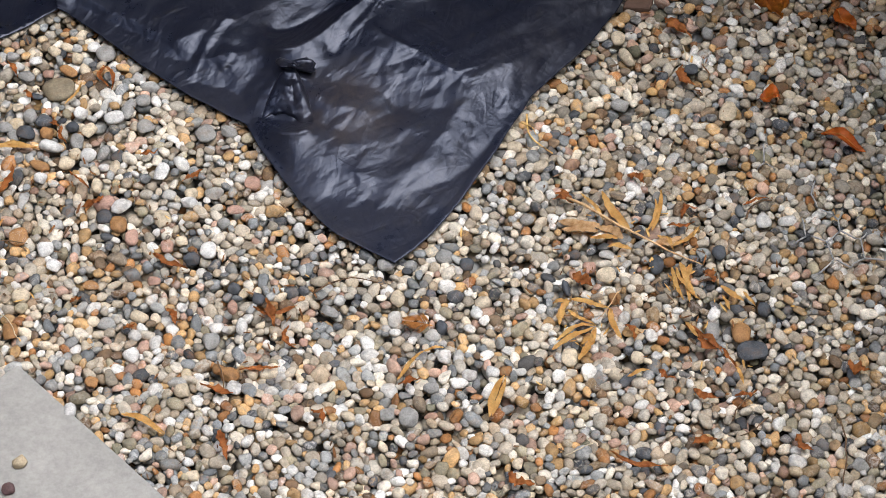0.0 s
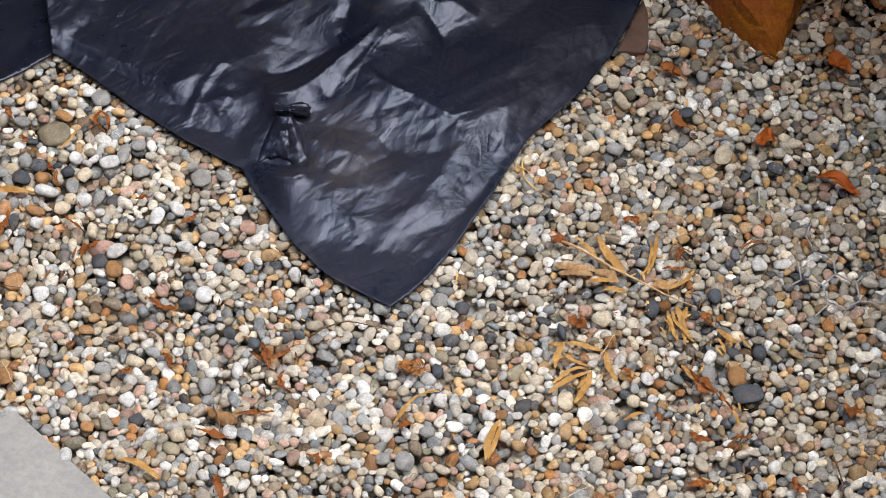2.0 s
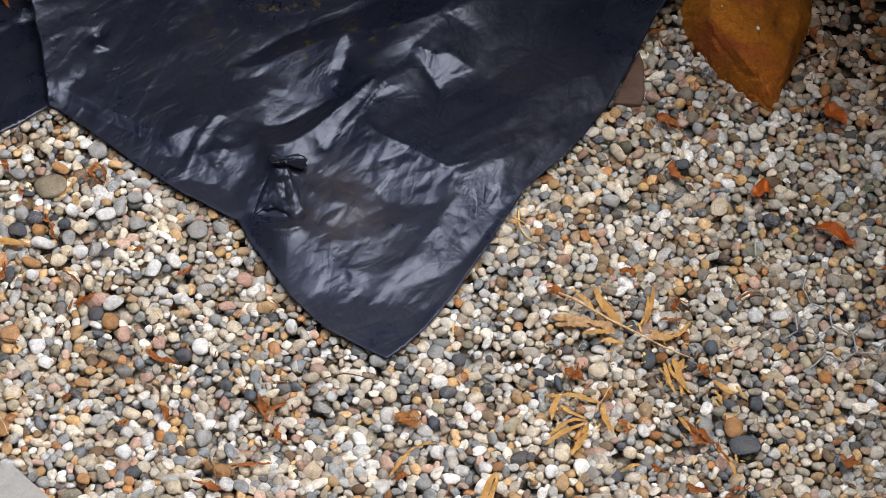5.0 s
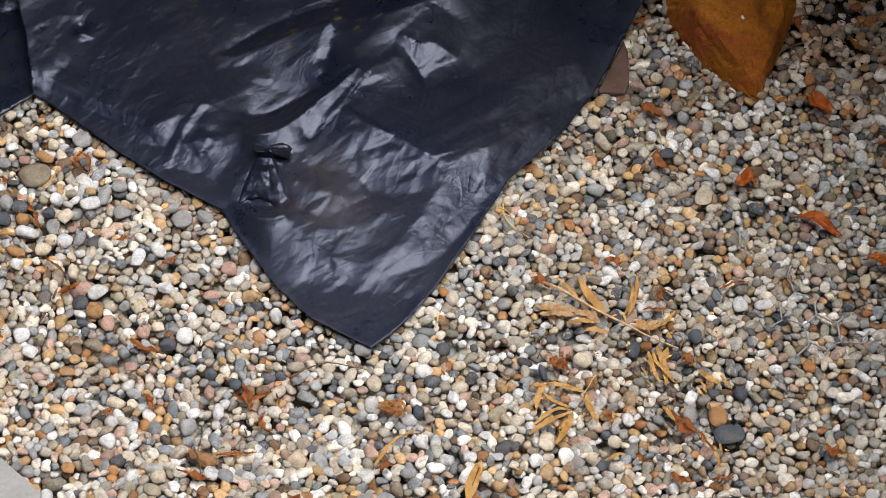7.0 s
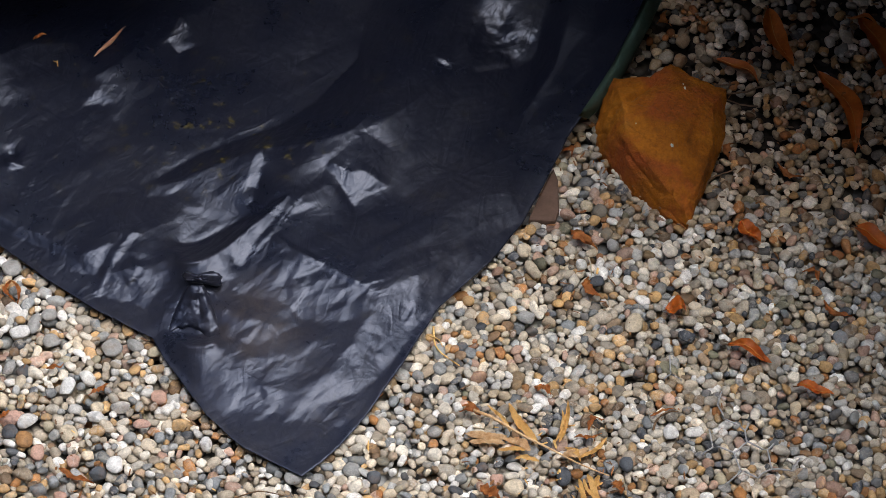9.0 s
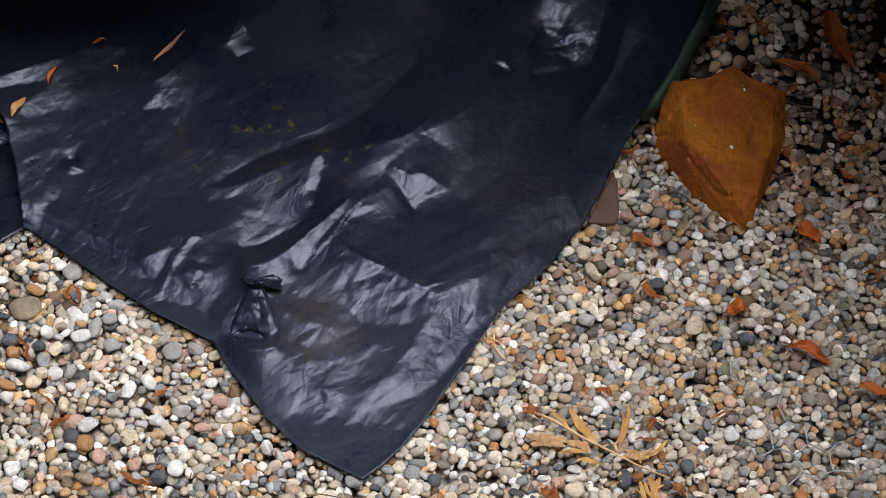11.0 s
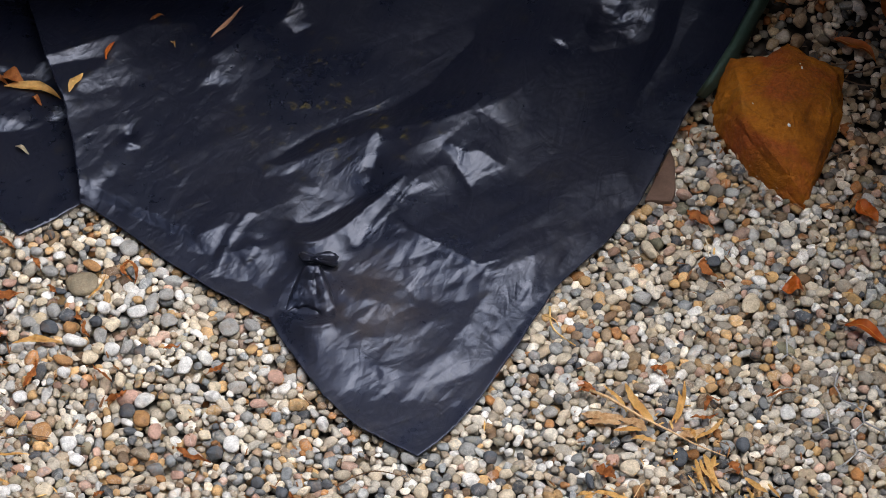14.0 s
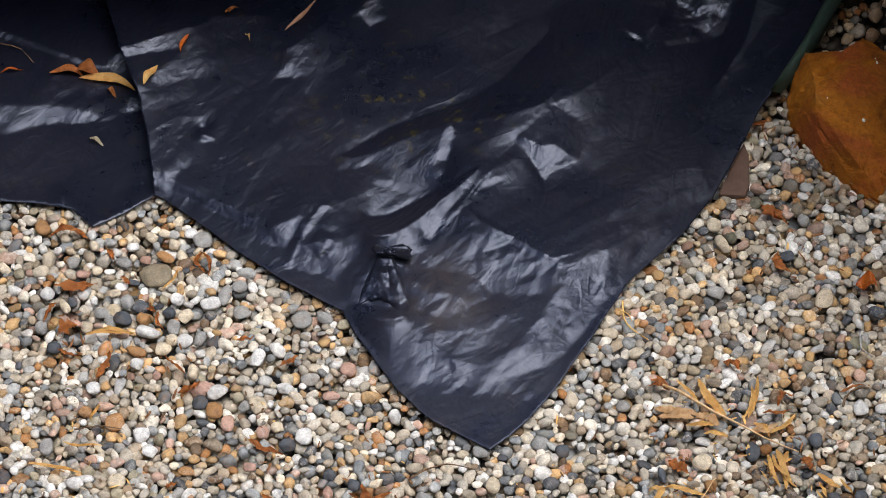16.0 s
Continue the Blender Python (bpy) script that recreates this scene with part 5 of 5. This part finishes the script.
rust(-0.574, -0.077, -0.553, -0.065, 0.008)
rust(0.389, -0.152, 0.407, -0.189, 0.009)
straw(-0.712, 0.074, -0.696, 0.107, 0.008)
straw(-0.815, -0.020, -0.718, -0.047, 0.01)
straw(-0.758, 0.027, -0.686, 0.018, 0.007)
straw(-0.797, -0.176, -0.745, -0.102, 0.009)
straw(-0.469, -0.314, -0.403, -0.356, 0.01)
straw(0.156, -0.338, 0.182, -0.259, 0.012)
twig(-0.724, -0.134, -0.707, -0.251, 0.0022, M_PALE, 0.03, 'pale dry stem lying across the pebbles', 'straw', 0.018)
twig(0.534, 0.474, 0.537, 0.431, 0.0016, M_PALE, 0.05, 'pale dry stem lying across the pebbles', 'straw', 0.018)
twig(-0.723, -0.073, -0.659, -0.160, 0.0012, M_PALE, 0.1, 'pale dry stem lying across the pebbles', 'straw', 0.018)
twig(0.276, -0.425, 0.325, -0.404, 0.0014, M_PALE, 0.03, 'pale dry stem lying across the pebbles', 'straw', 0.018)
twig(-0.149, -0.066, -0.036, -0.047, 0.0016, None, 0.15)
twig(-0.740, 0.058, -0.653, 0.058, 0.0013, None, 0.03)
twig(0.565, -0.358, 0.610, -0.299, 0.0016, None, 0.1)
twig(0.770, 0.655, 0.830, 0.691, 0.002, None, 0.1)
twig(0.776, 0.902, 0.848, 0.907, 0.0018, None, 0.1)
twig(0.843, 0.745, 0.854, 0.673, 0.0018, None, 0.15)
twig(0.621, 0.078, 0.669, 0.115, 0.0022, None, 0.2)
twig(0.743, -0.345, 0.739, -0.495, 0.0018, None, 0.08)
twig(-0.314, -0.210, -0.303, -0.270, 0.0016, None, 0.06)
twig(0.626, -0.354, 0.576, -0.388, 0.0015, None, 0.06)
twig(0.925, 0.907, 0.781, 0.894, 0.0022, None, 0.06)
twig(0.886, 0.849, 0.772, 0.912, 0.0016, None, 0.05)
twig(0.242, 0.328, 0.285, 0.233, 0.0022, M_STRAW, -0.18, 'curved yellow stem at the edge of the sheet', 'straw')
twig(0.231, 0.308, 0.256, 0.279, 0.0014, M_STRAW, 0.1, 'curved yellow stem at the edge of the sheet', 'straw')

rust(-0.814, 0.506, -0.737, 0.492, 0.0140)
rust(-0.797, 0.387, -0.716, 0.388, 0.0150)
rust(-0.707, 0.476, -0.687, 0.434, 0.0070)
rust(-0.527, 0.462, -0.518, 0.409, 0.0090)
rust(-0.812, 0.304, -0.790, 0.351, 0.0070)
rust(-0.782, 0.279, -0.749, 0.297, 0.0220)
rust(-0.782, 0.243, -0.737, 0.227, 0.0060)
rust(-0.707, 0.171, -0.687, 0.233, 0.0110)
rust(-0.602, 0.319, -0.591, 0.278, 0.0090)
rust(-0.617, 0.343, -0.604, 0.316, 0.0090)
rust(-0.586, 0.220, -0.548, 0.179, 0.0080)
rust(-0.560, 0.137, -0.521, 0.160, 0.0110)
rust(-0.676, 0.406, -0.656, 0.387, 0.0080)
straw(-0.731, 0.269, -0.642, 0.270, 0.0130)
straw(-0.598, 0.369, -0.567, 0.425, 0.0060)
straw(0.151, -0.343, 0.180, -0.256, 0.0140)
straw(-0.005, -0.261, 0.044, -0.198, 0.0090)
straw(0.042, -0.198, 0.078, -0.192, 0.0080)
straw(0.498, -0.148, 0.522, -0.185, 0.0090)
straw(0.576, -0.246, 0.589, -0.285, 0.0080)
straw(0.564, -0.076, 0.602, -0.109, 0.0130)
straw(0.603, -0.090, 0.622, -0.122, 0.0080)
straw(0.566, -0.095, 0.577, -0.127, 0.0070)
straw(0.391, -0.263, 0.430, -0.248, 0.0090)
straw(-0.476, -0.316, -0.405, -0.361, 0.0110)
straw(-0.712, 0.279, -0.642, 0.267, 0.0110)
rust(0.518, -0.170, 0.557, -0.210, 0.0140)
rust(0.555, -0.204, 0.582, -0.255, 0.0070)
rust(0.307, -0.042, 0.340, -0.067, 0.0180)
rust(0.415, 0.180, 0.445, 0.160, 0.0160)
rust(-0.003, -0.264, 0.036, -0.253, 0.0100)
rust(0.537, -0.038, 0.555, -0.064, 0.0160)
rust(0.479, 0.063, 0.529, 0.068, 0.0070)


def dry_sprig(stem, blades, label, bud=False):
    """A broken piece of bamboo: a stem with its dry blades round it."""
    top = new("bamboo_sprig")
    top.location = (blades[0][0], blades[0][1], 0.0)
    tagged(top, label, "sprig", "dry bamboo sprigs")
    x0, y0 = blades[0][0], blades[0][1]
    if stem:
        ax, ay, bx, by, r = stem
        pts = [(ax + (bx - ax) * k / 8 - x0, ay + (by - ay) * k / 8 + 0.003 * math.sin(k) - y0, 0.022 + 0.003 * math.sin(1.7 * k)) for k in range(9)]
        part("stem", tube_bm(pts, r, r * 0.35, 8), M_PAPER, top, "pale dry stem")
    if bud:
        for k, turn in enumerate((-0.5, 0.0, 0.5)):
            dx, dy = 0.026 * math.cos(2.5 + turn), 0.026 * math.sin(2.5 + turn)
            crisp(part("bud_scale", leaf_bm(ax - x0 + 0.012, ay - y0 - 0.008, ax - x0 + dx, ay - y0 + dy, 0.011, z=0.017, arch=0.004, curl=0.5, seed=k + 71, ragged=0.5), M_RUST, top, "reddish brown bud scale"))
    for n, (ax, ay, bx, by, w) in enumerate(blades):
        mat = M_PAPER if w > 0.0155 else M_STRAW
        crisp(part("blade", leaf_bm(ax - x0, ay - y0, bx - x0, by - y0, w, z=0.0105 + 0.0015 * (n % 4), arch=0.004, curl=0.04, seed=n + 31, blunt=0.55, seg=14, ragged=0.3), mat, top))


dry_sprig((0.304, 0.123, 0.534, -0.036, 0.0030), [(0.367, 0.082, 0.329, 0.144, 0.0083), (0.413, 0.052, 0.368, 0.143, 0.0153), (0.452, 0.051, 0.474, 0.143, 0.0096), (0.445, 0.051, 0.462, 0.123, 0.0077), (0.360, 0.072, 0.287, 0.082, 0.0191), (0.356, 0.058, 0.293, 0.062, 0.0166), (0.400, 0.037, 0.353, 0.065, 0.0191), (0.456, 0.021, 0.503, 0.035, 0.0191), (0.484, 0.017, 0.538, 0.061, 0.0089), (0.414, 0.012, 0.371, 0.019, 0.0102), (0.461, 0.042, 0.487, 0.010, 0.0115), (0.397, 0.041, 0.342, 0.041, 0.0102)], "dry straw-coloured bamboo sprig fanned out on the pebbles", True)
dry_sprig((0.388, -0.085, 0.342, -0.152, 0.0013), [(0.272, -0.097, 0.303, -0.095, 0.0100), (0.299, -0.094, 0.371, -0.119, 0.0100), (0.294, -0.118, 0.340, -0.151, 0.0080), (0.369, -0.119, 0.386, -0.184, 0.0130), (0.272, -0.179, 0.342, -0.148, 0.0090), (0.265, -0.198, 0.340, -0.153, 0.0110), (0.309, -0.224, 0.342, -0.156, 0.0130), (0.316, -0.194, 0.339, -0.161, 0.0080), (0.297, -0.095, 0.279, -0.150, 0.0130)], "small dry bamboo sprig with narrow papery blades")
dry_sprig(None, [(0.482, -0.026, 0.499, -0.099, 0.0089), (0.497, -0.018, 0.508, -0.107, 0.0108), (0.507, -0.041, 0.519, -0.099, 0.0096), (0.489, -0.032, 0.515, -0.088, 0.0077), (0.474, -0.041, 0.484, -0.075, 0.0064), (0.517, -0.019, 0.503, -0.066, 0.0089), (0.499, -0.058, 0.527, -0.102, 0.0064)], "tuft of short golden bamboo blades on the pebbles")

# ---- orange conifer sprig ----
def sprig(x, y, size, turn):
    top = new("conifer_sprig")
    top.location = (x, y, 0.012)
    tagged(top, "small dry orange conifer sprig on the pebbles", "sprig")
    part("stem", tube_bm([(0, 0, 0), (size * 0.5 * math.cos(turn), size * 0.5 * math.sin(turn), 0.003), (size * math.cos(turn), size * math.sin(turn), 0.002)], 0.0012, 0.0006), M_ORANGE, top)
    for k in range(13):
        t = 0.1 + 0.07 * k
        bx, by = size * t * math.cos(turn), size * t * math.sin(turn)
        for side in (-1, 1):
            a = turn + side * (0.95 - 0.25 * t)
            ln = size * (0.62 - 0.42 * t)
            part("needle", leaf_bm(bx, by, bx + ln * math.cos(a), by + ln * math.sin(a), 0.0035, z=0.003, arch=0.002, seed=k + 50 * side, seg=4, bend=0.05), M_ORANGE, top)


sprig(0.059, -0.144, 0.05, 2.95)


# ---- loose wire netting ----
def netting(name, runs, z):
    top = new(name)
    x0, y0 = runs[0][0][0], runs[0][0][1]
    top.location = (x0, y0, z)
    tagged(top, "bent scrap of pale hexagonal wire netting on the pebbles", "wire netting")
    for n, run in enumerate(runs):
        pts = []
        for (ax, ay), (bx, by) in zip(run, run[1:]):
            for k in range(4):
                t = k / 4
                pts.append((ax + (bx - ax) * t - x0, ay + (by - ay) * t - y0, 0.004 * math.sin(40 * ax + 55 * ay + 2 * t)))
        pts.append((run[-1][0] - x0, run[-1][1] - y0, 0.0))
        part("wire", tube_bm(pts, 0.0017), M_WIRE, top)


netting("wire_netting", [
    [(0.750, 0.153), (0.741, 0.128), (0.749, 0.097), (0.775, 0.081), (0.784, 0.068), (0.785, 0.039), (0.759, 0.018), (0.723, 0.032), (0.720, 0.070)],
    [(0.785, 0.039), (0.819, 0.020), (0.823, -0.022), (0.797, -0.037), (0.768, -0.020), (0.759, 0.018)],
    [(0.723, 0.032), (0.703, 0.015)], [(0.768, -0.020), (0.739, -0.052)], [(0.823, -0.022), (0.857, -0.029), (0.874, -0.000)],
    [(0.819, 0.020), (0.832, 0.036)], [(0.784, 0.068), (0.792, 0.083)]], 0.015)
netting("wire_netting", [[(0.664, 0.239), (0.663, 0.200), (0.681, 0.182)], [(0.663, 0.200), (0.649, 0.185)]], 0.014)


# ---- litter on the sheets ----
def resting(ob, height):
    """Lays a leaf made at the ground on the cloth, following its folds."""
    vs = ob.data.vertices
    a, b = np.array([v.co.x for v in vs]), np.array([v.co.y for v in vs])
    h = height(a, b)
    for v, x, y, z in zip(vs, a, b, h):
        v.co = (x * (1 - 0.197 * z), y - (0.754 + 0.197 * y) * z, z + v.co.z - 0.010)
    return ob


def sheet_leaf(x0, y0, x1, y1, width, mat, height, label, curl=0.4):
    ob = leaf(x0, y0, x1, y1, width, mat, "dry_leaf", label, group="leaves on the sheet", curl=curl, arch=0.006, z=0.012)
    return resting(ob, height)


sheet_leaf(-0.387, 1.029, -0.326, 1.111, 0.010, M_PALE_LEAF, main_height, "narrow tan leaf curled on the black plastic")
sheet_leaf(-0.782, 0.914, -0.672, 0.879, 0.024, M_STRAW, second_height, "yellow willow leaf lying on the black plastic")
sheet_leaf(-0.840, 0.932, -0.772, 0.918, 0.020, M_RUST, second_height, "crumpled brown leaf lying on the black plastic", 0.7)
sheet_leaf(-0.787, 0.949, -0.744, 0.924, 0.034, M_RUST, second_height, "crumpled brown leaf lying on the black plastic", 0.7)
sheet_leaf(-0.727, 0.888, -0.708, 0.864, 0.010, M_RUST, second_height, "small brown leaf scrap on the black plastic", 0.7)
sheet_leaf(-0.657, 0.897, -0.632, 0.944, 0.018, M_STRAW, main_height, "small tan leaf lying on the black plastic")
sheet_leaf(-0.589, 0.978, -0.573, 1.024, 0.010, M_LAUREL, main_height, "small red-brown leaf scrap on the black plastic", 0.7)
sheet_leaf(-0.506, 1.080, -0.478, 1.091, 0.010, M_RUST, main_height, "small brown leaf scrap on the black plastic", 0.7)
sheet_leaf(-0.465, 1.024, -0.456, 1.008, 0.006, M_STRAW, main_height, "small brown leaf scrap on the black plastic", 0.7)
sheet_leaf(-0.754, 0.766, -0.725, 0.740, 0.009, M_PALE, second_height, "small pale scrap of leaf on the black plastic", 0.3)
sheet_leaf(-0.937, 0.937, -0.891, 0.943, 0.006, M_LAUREL, second_height, "thin red-brown leaf scrap on the black plastic", 0.3)
resting(twig(-0.942, 1.013, -0.870, 0.959, 0.0013, None, 0.1, "thin brown twig lying on the black plastic"), second_height)

# ---- pebbles on the slab ----
def lone_pebble(x, y, z, sx, sy, sz, turn, mat, label, seed=1):
    co, faces = stone_template(seed, 6)
    me = bpy.data.meshes.new("pebble")
    me.from_pydata((co * (sx, sy, sz)).tolist(), [], faces.tolist())
    me.shade_smooth()
    me.materials.append(mat)
    ob = new("pebble", me)
    ob.matrix_world = pose(x, y, z, 0, 0, turn)
    return tagged(ob, label, "pebble")


P_TAN = pebble_material("tan_pebble", (0.55, 0.45, 0.30))
P_PLUM = pebble_material("plum_pebble", (0.12, 0.07, 0.07))
P_GREY = pebble_material("grey_pebble", (0.36, 0.35, 0.33))
lone_pebble(-0.645, -0.408, 0.012, 0.014, 0.013, 0.008, 10, P_TAN, "cream pebble lying on the concrete slab", 5)
lone_pebble(-0.662, -0.463, 0.012, 0.012, 0.011, 0.008, 40, P_PLUM, "dark plum pebble lying on the concrete slab", 6)
lone_pebble(-0.734, -0.306, 0.010, 0.012, 0.013, 0.006, 20, P_GREY, "grey pebble lying on the concrete slab", 9)
lone_pebble(-0.613, 0.417, 0.004, 0.032, 0.029, 0.010, 15, pebble_material("olive_pebble", (0.30, 0.25, 0.17)), "large flat round olive-brown stone in the gravel", 12)


# ---- leaf crumbs between the stones ----
def crumbs(name, spots, mat, seed, label):
    """Tiny broken flakes of leaf, thick where the litter gathers: (x, y, spread, count)."""
    rng = random.Random(seed)
    bm = bmesh.new()
    for x, y, spread, number in spots:
        for _ in range(number):
            px, py = rng.gauss(x, spread), rng.gauss(y, spread * 1.2)
            if not open_ground(np.array([[px, py]]), 0.0)[0]:
                continue
            size, turn, stretch = rng.uniform(0.0012, 0.0034), rng.uniform(0, 6.28), rng.uniform(1.2, 4.5)
            m = Matrix.LocRotScale((px, py, rng.uniform(0.004, 0.012)), Euler((rng.gauss(0, 0.4), rng.gauss(0, 0.4), turn)), None)
            ring = []
            for k in range(6):
                a = 2 * math.pi * k / 6
                r = size * rng.uniform(0.6, 1.2)
                ring.append((m @ Vector((r * stretch * math.cos(a), r * math.sin(a) * 0.8, rng.uniform(-0.3, 0.3) * size)), m @ Vector((0, 0, -0.0008)) - m.translation))
            up = [bm.verts.new(p) for p, _ in ring]
            low = [bm.verts.new(p + d) for p, d in ring]
            bm.faces.new(up)
            bm.faces.new(low[::-1])
            for k in range(6):
                bm.faces.new((up[k], low[k], low[(k + 1) % 6], up[(k + 1) % 6]))
    return tagged(link_mesh(name, bm, mat, smooth=False), label, "leaf litter", kind="stuff")


SPREAD = [(0.0, 0.2, 0.6, 110), (0.86, 0.78, 0.2, 120), (-0.764, 0.294, 0.03, 25), (-0.565, 0.197, 0.05, 14), (-0.399, 0.026, 0.04, 10), (-0.219, -0.115, 0.04, 16)]
crumbs("leaf_litter", SPREAD + [(0.488, -0.146, 0.05, 22), (0.326, -0.056, 0.03, 14), (0.545, 0.403, 0.04, 18), (0.497, 0.022, 0.03, 14), (0.550, 0.711, 0.04, 16)], M_CRUMB, 5, "small rust-brown crumbs of leaf between the pebbles")
crumbs("leaf_litter", [(0.429, 0.061, 0.04, 14), (0.506, -0.066, 0.02, 12), (0.338, -0.147, 0.03, 12), (0.563, -0.177, 0.04, 12), (0.1, 0.0, 0.6, 40), (-0.768, -0.001, 0.08, 16)], M_STRAW, 6, "small straw-coloured crumbs of dry leaf between the pebbles")
crumbs("leaf_litter", [(0.0, 0.1, 0.6, 220), (0.544, -0.017, 0.06, 30), (-0.745, -0.051, 0.1, 40), (0.9, 0.85, 0.18, 150)], M_BARK, 7, "dark brown crumbs of twig and soil between the pebbles")
